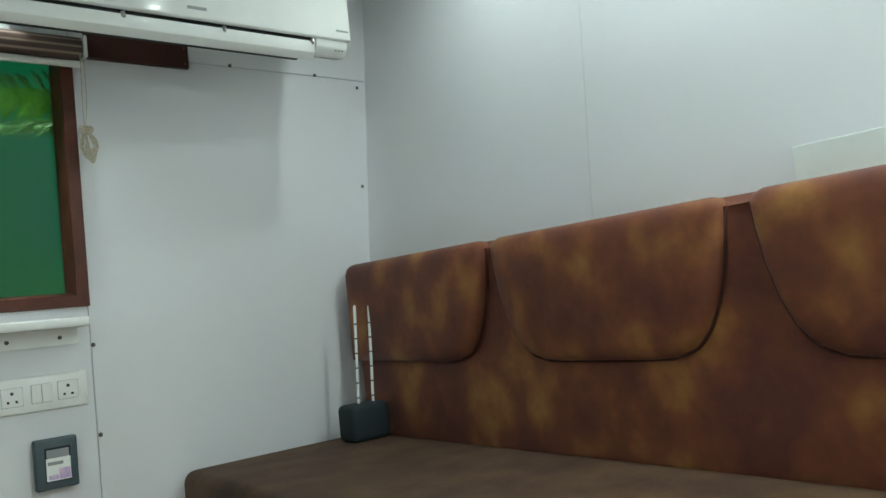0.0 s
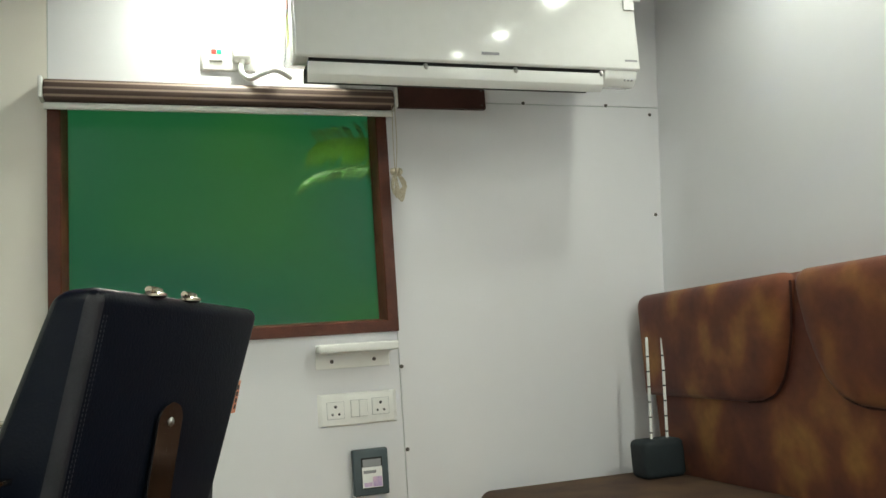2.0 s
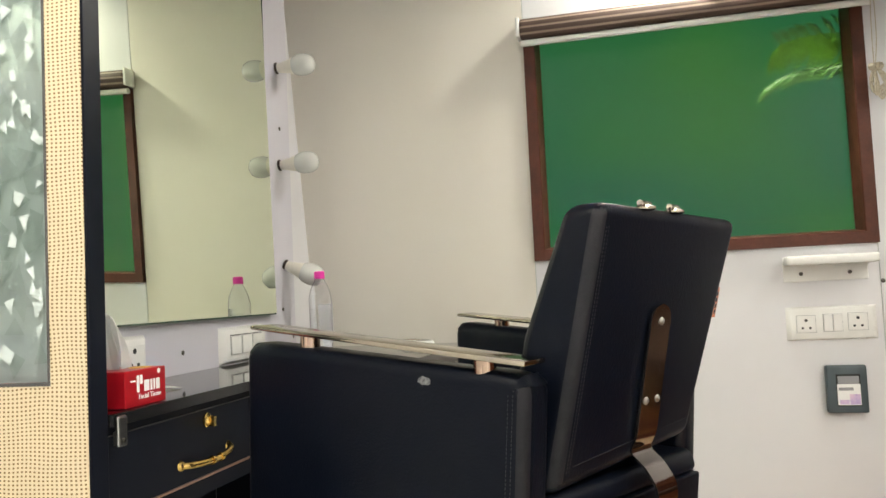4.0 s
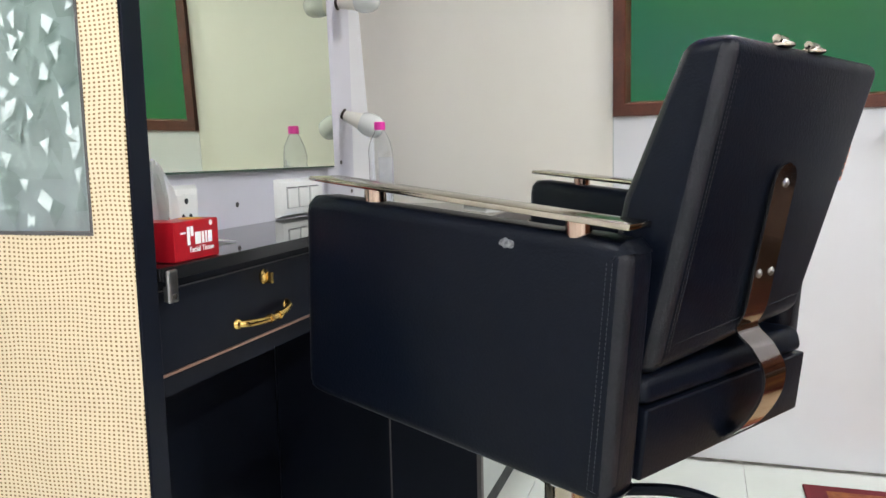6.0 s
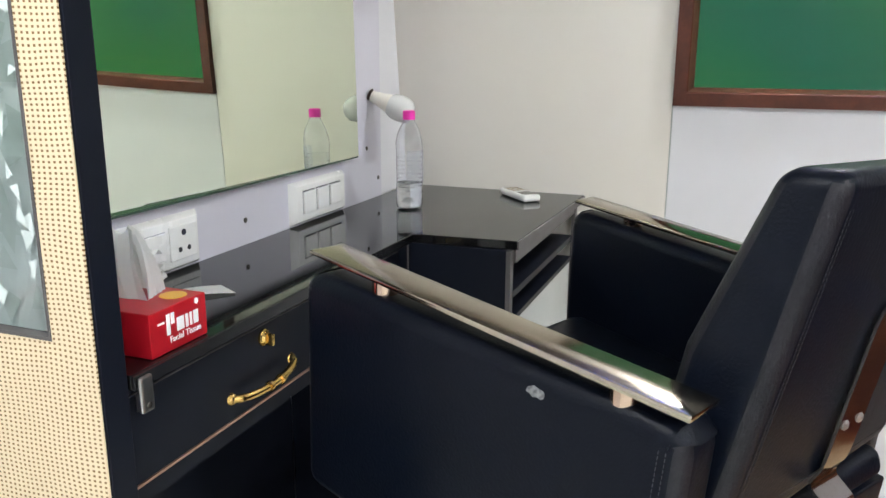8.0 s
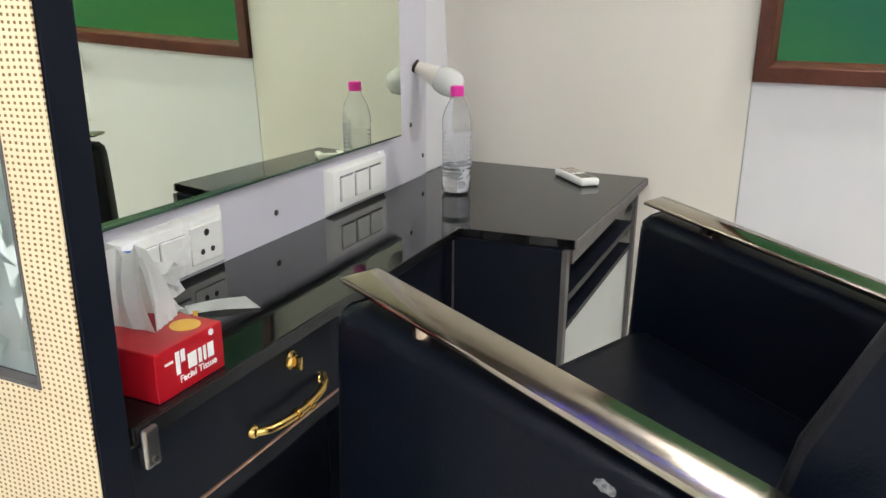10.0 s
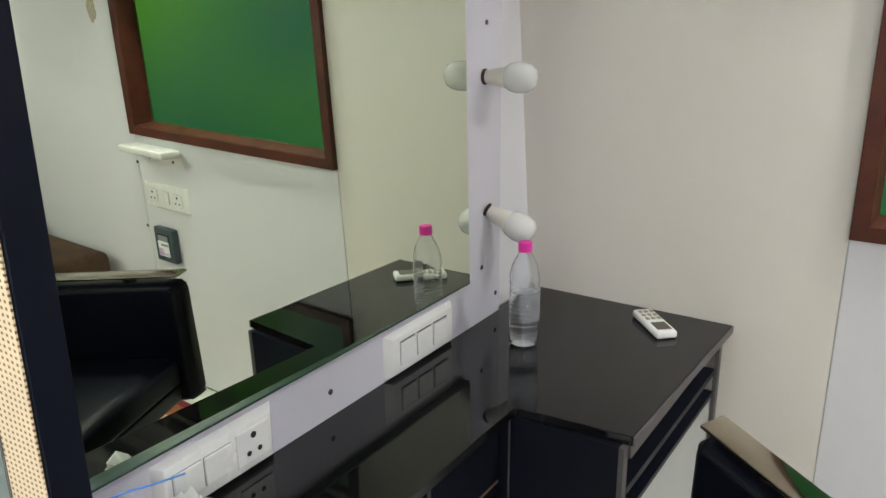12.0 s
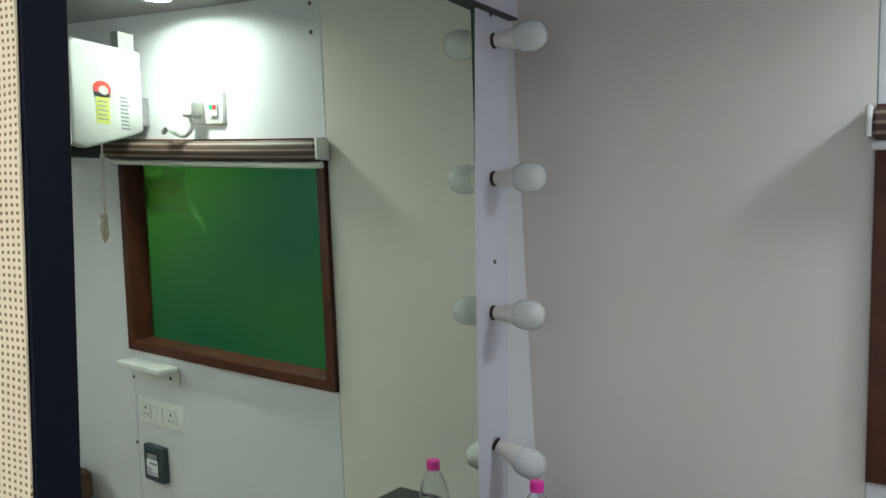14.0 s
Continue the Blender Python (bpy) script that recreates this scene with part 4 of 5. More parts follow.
box(bm, GX1, PX1 - 0.003, PY0, PY0 + 0.0018, GZ0, GZ1)
part("wallpaper", bm, WOVEN, pt, "cream woven wallpaper with brown dots")
part("glass_bead", B(GX1 - 0.004, GX1, PY0 - 0.001, PY0 + 0.012, GZ0, GZ1), EDGE, pt)
part("glass_bead", B(-0.05, GX1 - 0.004, PY0 - 0.001, PY0 + 0.012, GZ0, GZ0 + 0.004), EDGE, pt)
gp = part("pane", B(-0.05, GX1 - 0.004, PY0 + 0.014, PY0 + 0.019, GZ0 + 0.004, GZ1), SHARD, pt, "grey privacy glass with a pattern of pale shards")
gp.visible_shadow = False
rnd = random.Random(5)
FAINTFILM = mat("faint_shard_film", (0.36, 0.44, 0.41), 0.35, 0, 6, 0.8, (0.5, 0.56, 0.55))
FAINTFILM.node_tree.nodes["Principled BSDF"].inputs["Transmission Weight"].default_value = 0.55
FAINTFILM.node_tree.nodes["Principled BSDF"].inputs["IOR"].default_value = 1.08
for material, count, size, lift in ((FAINTFILM, 70, 0.026, 0.0004), (mat("pale_shard_film", (0.72, 0.8, 0.78), 0.4, 0, 8, 0.5, (0.5, 0.58, 0.55)), 75, 0.0135, 0.0036)):
    bm = bmesh.new()
    for k in range(count):
        cx, cz = rnd.uniform(0.0, GX1 - 0.018), rnd.uniform(GZ0 + 0.015, 1.6)
        a0, n = rnd.uniform(0, 6.28), rnd.choice((3, 3, 4))
        vs = []
        for i in range(n):
            t = a0 + 6.28 * i / n + rnd.uniform(-0.35, 0.35)
            r = size * rnd.uniform(0.55, 1.3)
            vs.append(bm.verts.new((cx + r * math.cos(t) * 0.8, PY0 + 0.0132 - lift - 0.00004 * k, cz + r * math.sin(t))))
        bm.faces.new(vs)
    tagged(part("film_pattern", bm, material, pt, "pale angular shards on the glass film"), kind="stuff")


# ---- styling chair ----
CO = Vector((0.872, 1.453, 0))
CU, CV = Vector((-0.917, 0.399, 0)), Vector((0.399, 0.917, 0))
CM = Matrix(((CU.x, CV.x, 0, CO.x), (CU.y, CV.y, 0, CO.y), (0, 0, 1, 0), (0, 0, 0, 1)))


def C(u, v, z):
    return CM @ Vector((u, v, z))


def highlight_edges(bm):
    """Gives the rounded upright edges the second material, a highlight painted as colour."""
    bm.normal_update()
    for f in bm.faces:
        n = f.normal
        f.material_index = int(abs(n.z) < 0.45 and abs(n.x) > 0.3 and abs(n.y) > 0.3)


def pad(name, poly, v0, v1, material, parent, bev=0.02, splay=0.0, label=""):
    """An upholstered slab: outline poly in (u, z), from v0 to v1, rounded."""
    bm = bmesh.new()
    extrude_poly(bm, [(u, v0, z) for u, z in poly], (0, v1 - v0, 0))
    bevel_all(bm, bev, 6, 0.2)
    highlight_edges(bm)
    for w in bm.verts:
        w.co.y += splay * w.co.x
    bmesh.ops.transform(bm, matrix=CM, verts=bm.verts[:])
    ob = part(name, bm, material, parent, label, smooth=60)
    ob.data.materials.append(LEATHER_HIGHLIGHT)
    return ob


chair = thing("styling_chair", C(0.26, 0.23, 0), "black leatherette styling chair with chrome armrests", "chair")
ARM = [(0.003, 0.744), (0.015, 0.757), (0.06, 0.763), (0.12, 0.767), (0.46, 0.797), (0.512, 0.801), (0.528, 0.787), (0.538, 0.514), (0.522, 0.503), (0.06, 0.453), (0.038, 0.449), (0.028, 0.461)]


def rear_u(v, z):
    """The rear face of the backrest, which leans back and stands askew to the arms."""
    return 0.008 - 0.198 * (z - 0.592) - 0.147 * (v - 0.06)


def stitches(parent, pts, gap=0.0055, r=0.00045):
    """A row of short thread stitches along a line."""
    bm = bmesh.new()
    line = [C(*p) for p in pts]
    for a, b in zip(line, line[1:]):
        n = max(1, int((b - a).length / gap))
        for k in range(n):
            p, q = a.lerp(b, (k + 0.15) / n), a.lerp(b, (k + 0.75) / n)
            tube(bm, [p, q], r, 4)
    return tagged(part("stitching", bm, THREAD, parent, "row of grey thread stitches"), kind="stuff")


def arm(v_out, slope, thick, back_by, rest_v, rest_slope, rest_z, rest_rise):
    """One upholstered side panel with its chrome armrest on two posts; v_out is its outer face where u is 0."""
    v0, v1 = sorted((v_out, v_out + thick))
    panel = pad("arm_panel", [(u - back_by * (u < 0.2), z) for u, z in ARM], v0, v1, LEATHER, chair, 0.019, slope)
    for off in (0.021, 0.028):
        face = v_out - (0.0004 if thick > 0 else -0.0004)
        stitches(panel, [(u, face + slope * u, z) for u, z in ((off + 0.003 - back_by, 0.735), (off + 0.028 - back_by, 0.47))])
    bm = bmesh.new()
    half = 0.0255
    extrude_poly(bm, [(u, rest_v - half, rest_z + rest_rise * u + d) for u, d in ((0.001, 0.0), (0.515, 0.0), (0.524, -0.0012), (0.525, -0.0068), (0.495, -0.007), (0.003, -0.0075))], (0, 2 * half, 0))
    bevel_all(bm, 0.0016, 2, 0.3)
    for w in bm.verts:
        w.co.y += rest_slope * w.co.x
    bmesh.ops.transform(bm, matrix=CM, verts=bm.verts[:])
    rest = part("armrest", bm, CHROME, chair, "polished chrome armrest bar", smooth=40)
    for u in (0.078, 0.408):
        bm = bmesh.new()
        top = rest_z + rest_rise * u - 0.0075
        lathe(bm, [(0.0, -0.032), (0.0155, -0.032), (0.0155, 0.0), (0.0, 0.0)], C(u, rest_v + rest_slope * u - 0.002, top), (0, 0, 1), 24)
        part("post", bm, POSTMETAL, rest, "warm polished metal post", smooth=40)
    return panel


arm(-0.037, -0.035, 0.066, 0.0, -0.0165, -0.004, 0.777, 0.0985)
arm(0.482, 0.185, -0.066, 0.03, 0.452, 0.185, 0.779, 0.08)
bm = bmesh.new()
rs = random.Random(3)
bm.faces.new([bm.verts.new((0.011 * (1 + 0.15 * rs.uniform(-1, 1)) * math.cos(6.28 * k / 14), -0.0012, 0.0062 * (1 + 0.25 * rs.uniform(-1, 1)) * math.sin(6.28 * k / 14))) for k in range(14)])
bmesh.ops.solidify(bm, geom=bm.faces[:], thickness=-0.0016)
bmesh.ops.transform(bm, matrix=CM @ pose(0.163, -0.0418, 0.7485, 0, -5, -2.0), verts=bm.verts[:])
part("scuff", bm, mat("torn_leatherette", (0.5, 0.5, 0.5), 0.8, 0, 200, 1.0, (0.15, 0.15, 0.16)), chair, "pale scuff where the leatherette is torn")

# backrest: a wedge, thick below, slightly wider at the top
BACK = [(0.0, 0.592), (0.098, 0.592), (0.06, 0.80), (-0.006, 0.978), (-0.068, 0.978)]
bm = bmesh.new()
extrude_poly(bm, [(rear_u(0.06, z) if i in (0, 4) else u, 0.0, z) for i, (u, z) in enumerate(BACK)], (0, 1, 0))
for w in bm.verts:
    s, z = w.co.y, w.co.z
    v = (1 - s) * (0.03 + 0.075 * (z - 0.605)) + s * (0.383 + 0.155 * (z - 0.63))
    w.co.z += 0.085 * (v - 0.03) * max(0.0, 1 - (z - 0.59) / 0.2) - 0.035 * (v - 0.03) * max(0.0, (z - 0.8) / 0.18)
    w.co.x -= 0.147 * (v - 0.06)
    w.co.y = v
bevel_all(bm, 0.02, 6, 0.6)
highlight_edges(bm)
bmesh.ops.transform(bm, matrix=CM, verts=bm.verts[:])
back = part("backrest", bm, LEATHER, chair, smooth=60)
back.data.materials.append(LEATHER_HIGHLIGHT)
for off in (0.019, 0.0245):
    stitches(back, [(rear_u(0.03 + off, 0.62) - 0.0004, 0.03 + off, 0.62), (rear_u(0.054 + off, 0.945) - 0.0004, 0.054 + off, 0.945)])
stitches(back, [(rear_u(0.06, 0.628) - 0.0004, 0.06, 0.628), (rear_u(0.36, 0.653) - 0.0004, 0.36, 0.653)])
for v in (0.173, 0.25):
    bm = bmesh.new()
    c = C(-0.058 - 0.147 * (v - 0.06), v, 0.973 - 0.03 * v)
    lathe(bm, [(0.012, 0), (0.016, 0.002), (0.016, 0.005), (0.009, 0.009), (0, 0.011)], c, (0, 0, 1), 18)
    lathe(bm, [(0.0, -0.016), (0.005, -0.015), (0.0055, 0.0), (0.005, 0.015), (0, 0.016)], c + Vector((0, 0, 0.01)), CV, 10)
    part("headrest_socket", bm, CHROME, back, "small chrome headrest socket", smooth=True)
LABEL_AT = CM @ pose(rear_u(0.41, 0.83) + 0.016, 0.412, 0.806, 0, -14, 0)
tab = part("fabric_label", B(-0.001, 0.001, -0.004, 0.0165, 0, 0.05, m=LABEL_AT), ORANGE, back, "orange fabric label at the seam")
for i in range(4):
    part("label_bar", B(-0.0016, 0.0016, 0.0065, 0.0125, 0.006 + 0.01 * i, 0.013 + 0.01 * i, m=LABEL_AT), INK, tab)


# seat cushion over a boxed frame, both between the arms
def seat_slab(name, outline, bev):
    bm = bmesh.new()
    extrude_poly(bm, [(u, 0.0, z) for u, z in outline], (0, 1, 0))
    for w in bm.verts:
        u, s = w.co.x, w.co.y
        v = (1 - s) * (0.0305 - 0.035 * u) + s * (0.4145 + 0.185 * u)
        w.co.x -= 0.147 * (v - 0.06) * max(0.0, 1 - u / 0.4)
        w.co.y = v
    bevel_all(bm, bev, 4, 0.5)
    bmesh.ops.transform(bm, matrix=CM, verts=bm.verts[:])
    return part(name, bm, LEATHER, chair, smooth=60)


seat_slab("seat", [(0.012, 0.556), (0.02, 0.592), (0.10, 0.592), (0.48, 0.622), (0.512, 0.612), (0.516, 0.556)], 0.014)
seat_slab("seat_frame", [(0.022, 0.465), (0.012, 0.5545), (0.512, 0.5545), (0.505, 0.51)], 0.004)
# steel strap behind the back
sx = 0.228
bm = bmesh.new()
strap_line = smooth_curve([(rear_u(sx, z) - 0.0035, sx, z) for z in (0.836, 0.80, 0.72, 0.65)] + [(-0.021, sx, 0.622), (-0.043, sx, 0.598), (-0.058, sx, 0.566), (-0.048, sx, 0.525), (-0.016, sx, 0.484), (0.035, sx, 0.466), (0.10, sx, 0.46)], 8)
run, rows, last = 0.0, [], Vector(strap_line[0])
for p in strap_line:
    p = Vector(p)
    run += (p - last).length
    last = p
    half = 0.026 if run >= 0.026 else math.sqrt(max(0.026 ** 2 - (0.026 - run) ** 2, 1e-6))
    rows.append([bm.verts.new(C(p.x - 0.147 * half * k, p.y + half * k, p.z)) for k in (-1, -0.5, 0, 0.5, 1)])
for a, b in zip(rows, rows[1:]):
    for k in range(4):
        bm.faces.new((a[k], a[k + 1], b[k + 1], b[k]))
bmesh.ops.recalc_face_normals(bm, faces=bm.faces[:])
bmesh.ops.solidify(bm, geom=bm.faces[:], thickness=0.003)
strap = part("back_strap", bm, STRAPMETAL, chair, "curved dark chrome steel strap", smooth=40)
for v, z in ((sx, 0.811), (sx - 0.015, 0.697), (sx + 0.015, 0.697)):
    bm = bmesh.new()
    lathe(bm, [(0.0065, 0), (0.0065, 0.004), (0.0035, 0.0065), (0, 0.0065)], C(rear_u(v, z) - 0.003, v, z), -CU, 14)
    part("bolt", bm, STEEL, strap, smooth=30)
part("bracket", B(0.06, 0.16, 0.18, 0.28, 0.442, 0.4605, bev=0.004, m=CM), STEEL, chair, "steel under-seat bracket")
bm = bmesh.new()
c = C(0.26, 0.235, 0)
lathe(bm, [(0.215, 0.0), (0.215, 0.012), (0.2, 0.022), (0.09, 0.04), (0.06, 0.055), (0.045, 0.08), (0.04, 0.12), (0, 0.12)], c, n=40)
part("base", bm, CHROME, chair, "round chrome foot plate", smooth=True)
bm = bmesh.new()
lathe(bm, [(0.034, 0.12), (0.034, 0.34), (0.046, 0.345), (0.046, 0.40), (0.034, 0.405), (0.034, 0.475), (0, 0.475)], c, n=28)
part("column", bm, CHROME, chair, smooth=True)
bm = bmesh.new()
tube(bm, smooth_curve([C(0.2, 0.26, 0.33), C(0.1, 0.30, 0.34), C(0.02, 0.33, 0.315), C(-0.05, 0.35, 0.26), C(-0.08, 0.36, 0.2)], 6), 0.010, 8)
part("pump_lever", bm, LEATHER, chair, "black hydraulic pump lever", smooth=True)
bm = bmesh.new()
tube(bm, [C(0.26, 0.235, 0.38), C(0.22, 0.16, 0.39), C(0.2, 0.12, 0.392)], 0.012, 8)
part("lock_lever", bm, STEEL, chair, smooth=True)

# ---- sofa ----
sofa = thing("sofa", (2.2, 1.6, 0), "mottled brown suede bench sofa with shaped headrests", "sofa")
SY0, SY1 = 0.55, 2.752
bm = B(1.86, 2.42, SY0, SY1, 0.0, 0.35, bev=0.006)
part("base", bm, SUEDE, sofa)
bm = B(1.815, 2.43, SY0, SY1, 0.352, 0.477, bev=0.035, seg=5)
part("seat_cushion", bm, SEATFAB, sofa, "olive brown suede seat cushion", smooth=True)
bm = bmesh.new()
prof = [(2.44, 0.40), (2.43, 0.42), (2.425, 0.7), (2.425, 0.99), (2.44, 1.006), (2.52, 1.006), (2.485, 0.40)]
extrude_poly(bm, [(x, SY0, z) for x, z in prof], (0, SY1 - SY0, 0))
bevel_all(bm, 0.024, 4, 0.3)
part("back", bm, SUEDE, sofa, smooth=40)


def headrest(y0, y1, flip):
    """A cushion wide at the top and rounded below, proud of the back."""
    pts = []
    top_z, low = 1.01, 0.694
    h = top_z - low
    w = y1 - y0
    side = [(0.05, 1.0), (0.018, 0.98), (0.004, 0.93), (0.01, 0.8), (0.03, 0.56), (0.06, 0.36), (0.1, 0.19), (0.155, 0.07), (0.23, 0.015), (0.32, 0.0)]
    left = [(y1 - f * w * 0.95, low + g * h) for f, g in side] if not flip else [(y1 - f * w, low + g * h) for f, g in ((0.05, 1), (0.016, 0.975), (0, 0.92), (0, 0.5), (0.0, 0.02))]
    right = [(y0 + f * w * 0.95, low + g * h) for f, g in side][::-1]
    pts = left + right
    bm = bmesh.new()
    n = len(pts)
    cy, cz = (y0 + y1) / 2, (top_z + low) / 2
    rings = []
    for x, s in ((2.432, 1.0), (2.416, 1.0), (2.406, 0.985), (2.397, 0.955), (2.390, 0.90), (2.385, 0.8), (2.382, 0.6)):
        dz = 0
        rings.append([bm.verts.new((x, cy + (y - cy) * (1 - (1 - s) * 0.55), cz + (z - cz) * s + dz)) for y, z in pts])
    for a, b in zip(rings, rings[1:]):
        for i in range(n):
            j = (i + 1) % n
            bm.faces.new((a[i], a[j], b[j], b[i]))
    bm.faces.new(rings[-1])
    hr = part("headrest", bm, SUEDE, sofa, smooth=60)
    pb = bmesh.new()
    tube(pb, smooth_curve([(2.415, y, z) for y, z in (pts[5:-2] if flip else pts[2:-2])], 4), 0.0035, 6)
    part("piping", pb, SEAM, hr, "dark seam piping", smooth=True)


headrest(2.075, 2.748, True)
headrest(1.385, 2.052, False)
headrest(0.68, 1.335, False)

hb = thing("rod_stand", (2.335, 2.6, 0.477), "small dark block with two banded metal rods, standing on the sofa", "stand")
bm = B(2.262, 2.398, 2.56, 2.65, 0.476, 0.585, bev=0.018, seg=4)
part("block", bm, DARKTEAL, hb, smooth=True)
for x in (2.305, 2.357):
    bm = bmesh.new()
    lathe(bm, [(0.0045, 0.57), (0.0045, 0.872), (0.003, 0.88), (0, 0.881)], (x - 0.024, 2.605, 0), (0.06, 0, 1), n=12)
    r = part("rod", bm, PLASTIC, hb, "pale rod", smooth=True)
    for k in range(6):
        bm = bmesh.new()
        lathe(bm, [(0.0048, 0), (0.0051, 0.0008), (0.0051, 0.003), (0.0048, 0.004)], (x - 0.024 + 0.06 * (0.6 + 0.044 * k), 2.605, 0.6 + 0.044 * k), n=12)
        part("band", bm, INK, r)
lb = solid("white_board", B(2.505, 2.513, 0.75, 1.285, 1.0, 1.085, bev=0.001), mat("gloss_white_board", (0.88, 0.92, 0.9), 0.2, 0, 5, 0.1), "white board standing behind the sofa back", "board")

# ---- things on the counter ----
def bottle(x, y):
    b = thing("water_bottle", (x, y, TOP), "clear plastic water bottle with a pink cap, part full", "bottle")
    prof = [(0.0, 0.004), (0.02, 0.001), (0.029, 0.003), (0.0315, 0.012), (0.031, 0.03), (0.0295, 0.034), (0.031, 0.04)]
    for k in range(9):
        prof += [(0.0315, 0.048 + 0.0095 * k), (0.0296, 0.0525 + 0.0095 * k)]
    prof += [(0.0315, 0.142), (0.031, 0.155), (0.027, 0.175), (0.0205, 0.19), (0.0145, 0.2), (0.0128, 0.206), (0.0128, 0.216)]
    inner = [(max(r - 0.0012, 0.0), z + (0.0012 if i < 2 else 0)) for i, (r, z) in enumerate(prof)]
    bm = bmesh.new()
    lathe(bm, prof + inner[::-1][:-1] + [(0, 0.0055)], (x, y, TOP), n=32)
    for w in bm.verts:          # dented shoulder and ribs
        a, h = math.atan2(w.co.y - y, w.co.x - x), w.co.z - TOP
        g = 1 + (0.045 * math.sin(5 * a + 60 * h) * max(0, 1 - abs(h - 0.165) / 0.03) + 0.012 * math.sin(3 * a + 90 * h) if 0.035 < h < 0.195 else 0)
        w.co.x, w.co.y = x + (w.co.x - x) * g, y + (w.co.y - y) * g
    part("body", bm, PET, b, smooth=True)
    bm = bmesh.new()
    lathe(bm, [(0, 0.0065), (0.026, 0.006), (0.0295, 0.015), (0.0292, 0.062), (0, 0.062)], (x, y, TOP), n=28)
    part("water", bm, clear("water", (0.97, 0.99, 1), 0.0, 1.33), b, "clear water", smooth=True)
    bm = bmesh.new()
    seg, r = 22, 0.0327
    ang = [radians(-78 + 112 * i / seg) for i in range(seg + 1)]
    lo = [bm.verts.new((x + r * math.cos(t), y + r * math.sin(t), TOP + 0.062)) for t in ang]
    hi = [bm.verts.new((x + r * math.cos(t), y + r * math.sin(t), TOP + 0.138)) for t in ang]
    for i in range(seg):
        bm.faces.new((lo[i], lo[i + 1], hi[i + 1], hi[i]))
    part("label", bm, LABEL, b, "pale printed label", smooth=True)
    bm = bmesh.new()
    lathe(bm, [(0.0142, 0.207), (0.0145, 0.212), (0.0142, 0.226), (0.012, 0.2275), (0, 0.2275)], (x, y, TOP), n=24)
    part("cap", bm, PINK, b, "bright pink screw cap", smooth=30)


bottle(0.143, 2.462)

# air conditioner remote on the far end of the counter
BUTTONS = mat("worn_tan_buttons", (0.33, 0.27, 0.19), 0.5, 0, 60, 0.8)
rm = thing("remote_control", (0.345, 2.695, TOP), "white remote control lying on the counter", "remote")
RM = pose(0.345, 2.695, TOP, 0, 0, -47)
part("case", B(-0.068, 0.068, -0.024, 0.024, 0.0005, 0.018, bev=0.006, seg=3, m=RM), PLASTIC, rm, smooth=True)
part("screen", B(0.015, 0.055, -0.016, 0.016, 0.0178, 0.0188, m=RM), mat("dark_display", (0.1, 0.095, 0.075), 0.2), rm, "grey display")
for i in range(3):
    for j in range(3):
        part("button", B(-0.055 + 0.02 * i, -0.042 + 0.02 * i, -0.017 + 0.013 * j, -0.008 + 0.013 * j, 0.0175, 0.0195, bev=0.001, m=RM), BUTTONS, rm)

# tissue box
tb = thing("tissue_box", (0.19, 1.53, TOP), "red facial tissue box with tissues pulled out", "tissue box")
TX0, TX1, TY0, TY1, TH = 0.02, 0.246, 1.472, 1.575, 0.056
part("carton", B(TX0, TX1, TY0, TY1, TOP + 0.0005, TOP + TH, bev=0.0015), RED, tb)
FACE = Matrix(((0, 0, 1, TX1 + 0.0004), (1, 0, 0, 1.527), (0, 1, 0, TOP), (0, 0, 0, 1)))
WORDMARK = ((0.0, 0.006, 0.0, 0.026), (0.008, 0.014, 0.012, 0.026), (0.018, 0.031, 0.0, 0.017), (0.034, 0.039, 0.0, 0.017), (0.042, 0.046, 0.0, 0.017), (0.049, 0.058, 0.0, 0.017))
for a, b, c, d in WORDMARK:
    part("print_mark", B(TX1 - 0.0004, TX1 + 0.0008, 1.5 + a, 1.5 + b, TOP + 0.022 + c, TOP + 0.022 + d, bev=0.0003), PAPER, tb)
letters("Facial Tissue", 0.0115, FACE @ Matrix.Translation((0.006, 0.015, 0)), PAPER, tb)
for a, b, c, d in WORDMARK:
    part("print_mark", B(0.07 + a, 0.07 + b, 1.483 + c, 1.483 + d, TOP + TH - 0.0004, TOP + TH + 0.0008, bev=0.0003), PAPER, tb)
for k in range(3):
    part("print_bar", B(0.05, 0.115 - 0.018 * k, TY0 - 0.0006, TY0 + 0.0005, TOP + 0.006 + 0.007 * k, TOP + 0.0095 + 0.007 * k), PAPER, tb)
part("print_bar", B(TX1 - 0.0005, TX1 + 0.0008, 1.4845, 1.496, TOP + 0.0385, TOP + 0.041), PAPER, tb)
bm = bmesh.new()
lathe(bm, [(0.0042, 0), (0.0042, 0.0006), (0, 0.0006)], (TX1 + 0.0002, 1.556, TOP + 0.05), (1, 0, 0), 6)
part("print_leaf", bm, PAPER, tb)
bm = bmesh.new()
lathe(bm, [(0.017, 0), (0.017, 0.0005), (0.014, 0.0009), (0, 0.0009)], (0.218, 1.548, TOP + TH), n=24)
part("seal", bm, GOLD, tb, "gold round seal")


def sheet(name, pts, parent=None, thick=0.0008, label=""):
    """A thin bent sheet through a grid of rows of points."""
    bm = bmesh.new()
    g = [[bm.verts.new(p) for p in smooth_curve(row, 6)] for row in pts]
    for a, b in zip(g, g[1:]):
        for i in range(len(a) - 1):
            bm.faces.new((a[i], a[i + 1], b[i + 1], b[i]))
    r = bmesh.ops.solidify(bm, geom=bm.faces[:], thickness=thick)
    return part(name, bm, PAPER, parent, label, smooth=14)


ZT = TOP + TH


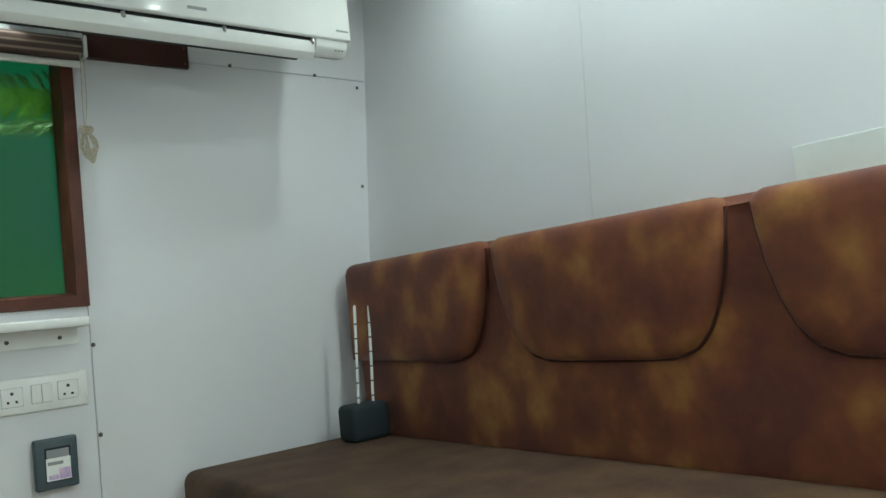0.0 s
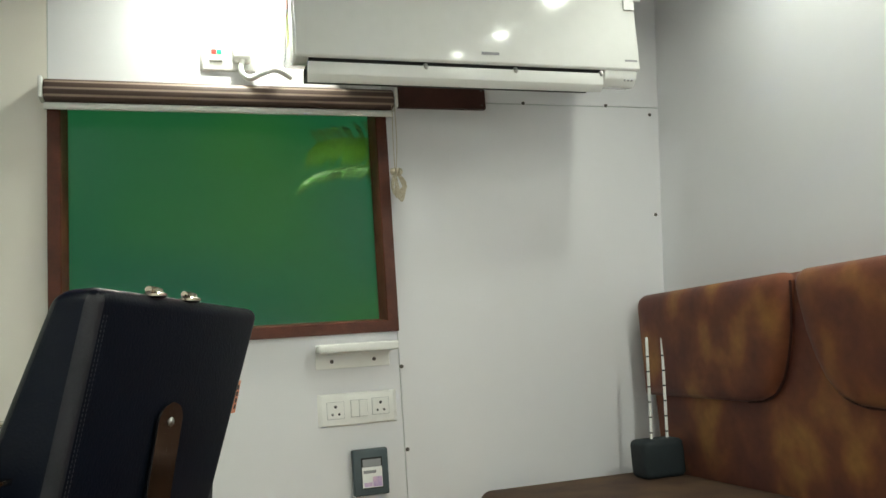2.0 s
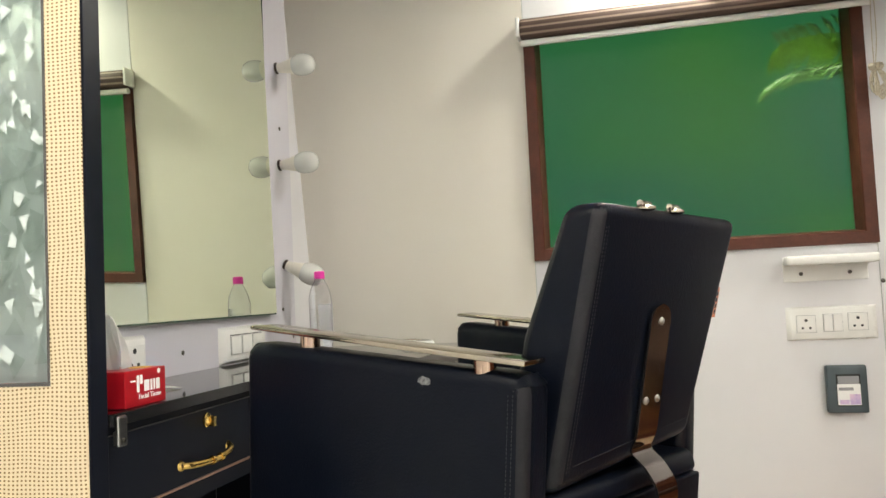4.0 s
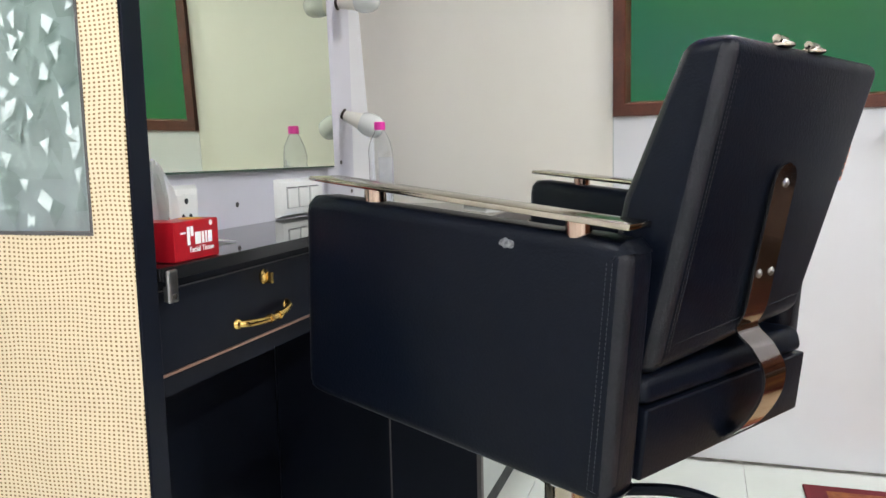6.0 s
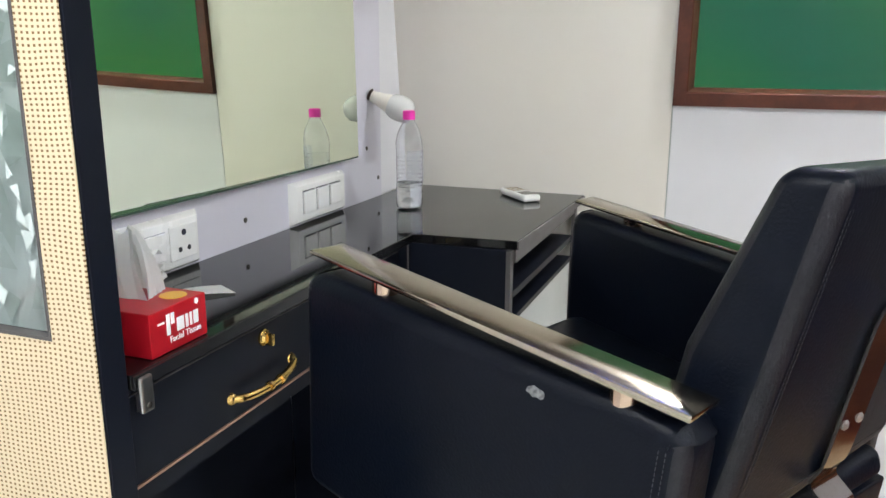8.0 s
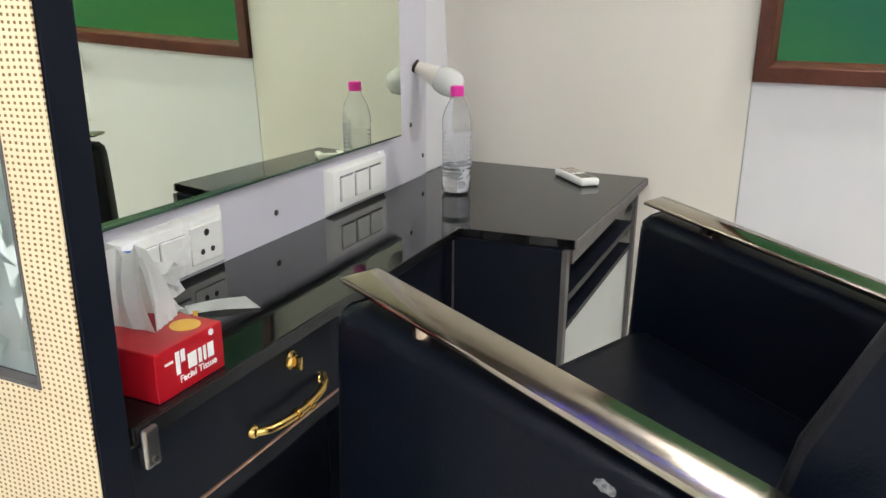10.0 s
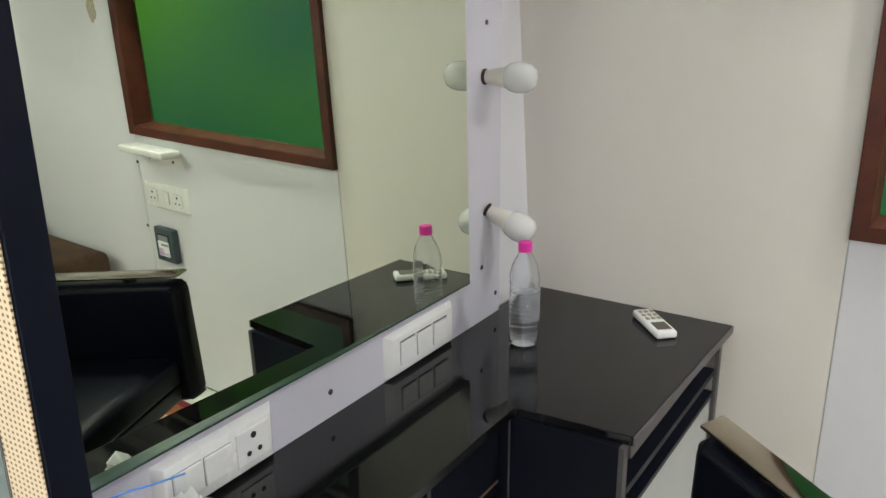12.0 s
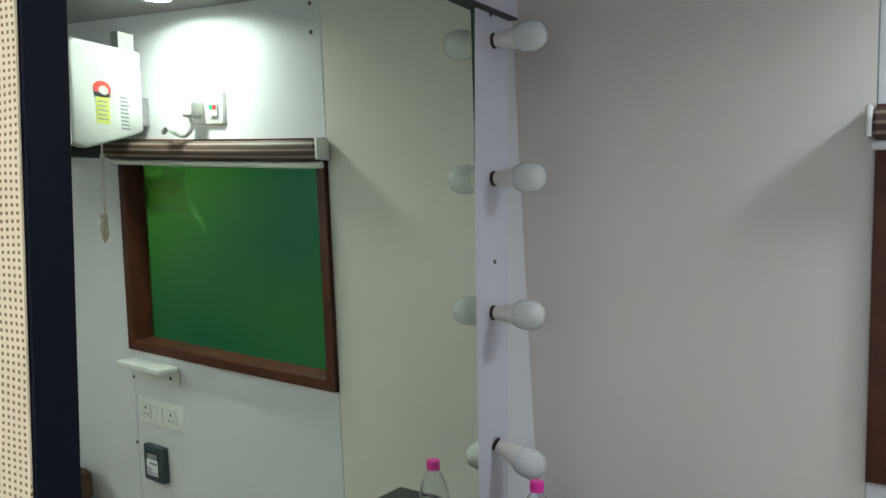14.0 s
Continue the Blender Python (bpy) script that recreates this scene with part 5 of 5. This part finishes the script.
def pleated(base, crown, depth, seed, label):
    """A tissue standing in creased pleats, from a line on the box to a ragged crown."""
    rng = random.Random(seed)
    bm = bmesh.new()
    rows, n = 6, 9
    b0, b1, c0, c1 = (Vector(p) for p in (*base, *crown))
    out = (b1 - b0).cross(Vector((0, 0, 1))).normalized()
    folds = [(-1) ** k * rng.uniform(0.4, 1.0) for k in range(n)]
    tops = [rng.uniform(-0.010, 0.008) for k in range(n)]
    grid = []
    for j in range(rows):
        t = j / (rows - 1)
        row = []
        for k in range(n):
            f = k / (n - 1)
            p = b0.lerp(b1, f).lerp(c0.lerp(c1, f) + Vector((0, 0, tops[k])), t)
            p += out * depth * (folds[k] * math.sin(0.25 + 1.9 * t) + 0.9 * math.sin(math.pi * t)) + noise.noise_vector(p * 70) * 0.003 * t
            row.append(bm.verts.new(p))
        grid.append(row)
    for a, b in zip(grid, grid[1:]):
        for k in range(n - 1):
            bm.faces.new((a[k], a[k + 1], b[k + 1], b[k]))
    bmesh.ops.solidify(bm, geom=bm.faces[:], thickness=0.0005)
    return part("tissue", bm, PAPER, tb, label, smooth=24)


pleated(((0.085, 1.508, ZT), (0.205, 1.518, ZT)), ((0.105, 1.512, 0.862), (0.178, 1.532, 0.852)), 0.007, 3, "white tissue pulled up from the slot in creased folds")
pleated(((0.205, 1.518, ZT), (0.19, 1.566, ZT)), ((0.178, 1.532, 0.852), (0.166, 1.552, 0.846)), 0.005, 8, "white tissue fold")
pleated(((0.19, 1.562, ZT), (0.08, 1.545, ZT)), ((0.17, 1.546, 0.85), (0.10, 1.53, 0.866)), 0.006, 5, "white tissue fold behind")
pleated(((0.05, 1.515, ZT), (0.12, 1.528, ZT)), ((0.055, 1.505, 0.842), (0.13, 1.525, 0.872)), 0.006, 11, "white tissue fold")
cr = thing("used_tissues", (0.1, 1.63, TOP), "crumpled white tissues heaped on the counter", "tissue")
rt = random.Random(12)
for k in range(13):
    turn, lift, tilt = rt.uniform(0, 6.28), 0.01 + 0.0052 * k, rt.uniform(0.2, 1.1)
    place = Matrix.Translation((0.088 + 0.016 * rt.uniform(-1, 1), 1.645 + 0.02 * rt.uniform(-1, 1), TOP + lift)) @ Matrix.Rotation(turn, 4, "Z") @ Matrix.Rotation(tilt * 0.55, 4, "Y")
    w, h = rt.uniform(0.02, 0.03), rt.uniform(0.013, 0.02)
    rows = [[place @ Vector((x * w, y * h, 0.008 * math.sin(2.4 * x + k) + 0.007 * math.cos(3 * y + k))) for x in (-1, -0.3, 0.35, 1)] for y in (-1, 0, 1)]
    sheet("tissue", [[Vector((p.x, p.y, max(p.z, TOP + 0.002))) for p in row] for row in rows], cr)
bm = bmesh.new()
tube(bm, smooth_curve([(0.19, 1.6, TOP + 0.012), (0.178, 1.607, TOP + 0.028), (0.165, 1.622, TOP + 0.036)], 5), 0.003, 6, 0.3)
part("wrapper_tail", bm, GOLD, cr, "thin yellow strip")
pc = sheet("paper_slip", [[(0.083, 1.69, TOP + 0.004), (0.11, 1.722, TOP + 0.007), (0.132, 1.757, TOP + 0.003)], [(0.105, 1.668, TOP + 0.003), (0.14, 1.70, TOP + 0.005), (0.177, 1.733, TOP + 0.002)]])
tagged(pc, "torn white slip of paper on the counter", "paper")

pouch = thing("plastic_pouch", (0.035, 1.6, TOP), "clear plastic pouch with a blue zip, leaning on the wall", "pouch")
film = part("film", B(0.0285, 0.0293, 1.50, 1.68, TOP + 0.001, 0.822), clear("clear_pouch_film", (0.97, 0.98, 1.0), 0.12, 1.1), pouch)
film.visible_shadow = False
bm = bmesh.new()
tube(bm, smooth_curve([(0.031, 1.50, 0.826), (0.031, 1.575, 0.818), (0.031, 1.635, 0.803), (0.031, 1.68, 0.793)], 5), 0.0015, 6)
part("zip", bm, mat("blue_zip_plastic", (0.1, 0.28, 0.75), 0.4), pouch, "blue zip strip", smooth=True)

# ---- floor, rug ----
structure("ground", B(-30, 30, -30, 30, -0.3, -0.081), mat("yard_earth", (0.16, 0.14, 0.11), 0.9, 0, 0.5, 0.6), "plain earth ground outside the vehicle", "ground")
fl = structure("floor", B(X0 - 0.06, X1 + 0.12, Y0 - 0.06, Y1 + 0.06, -0.08, -0.003), GROUT, "white glossy tiled floor", "floor")
me = bpy.data.meshes.new("tile")
bm = B(0, 0.5195, 0, 0.5735, -0.003, 0.0, bev=0.0008, seg=1)
bm.to_mesh(me)
bm.free()
me.materials.append(FLOOR)
for i in range(0, 5):
    for j in range(0, 7):
        t = new("tile", me)
        t.parent = fl
        t.location = (i * 0.522 + 0.002, j * 0.576 + Y0 + 0.002, 0)
bm = bmesh.new()
RUGX0, RUGX1, RUGY0, RUGY1 = 1.18, 1.86, 1.15, 2.672
rug = thing("rug", (1.5, 1.9, 0), "maroon bordered rug with an orange field on the floor", "rug")
part("weave", B(RUGX0, RUGX1, RUGY0, RUGY1, 0.0005, 0.009, bev=0.003), mat("maroon_pile", (0.16, 0.012, 0.02), 0.95, 0, 30, 0.6, None, 0.6, 600), rug)
part("border", B(RUGX0 + 0.05, RUGX1 - 0.05, RUGY0 + 0.05, RUGY1 - 0.035, 0.006, 0.0098, bev=0.001), mat("orange_pile", (0.33, 0.11, 0.03), 0.95, 0, 60, 1.0, (0.2, 0.05, 0.02), 0.6, 600), rug, "orange patterned field")
part("medallion", B(RUGX0 + 0.12, RUGX1 - 0.12, RUGY0 + 0.14, RUGY1 - 0.105, 0.007, 0.0106, bev=0.001), mat("cream_pile", (0.6, 0.47, 0.3), 0.95, 0, 50, 0.8, (0.4, 0.2, 0.08), 0.6, 600), rug, "cream inner field")
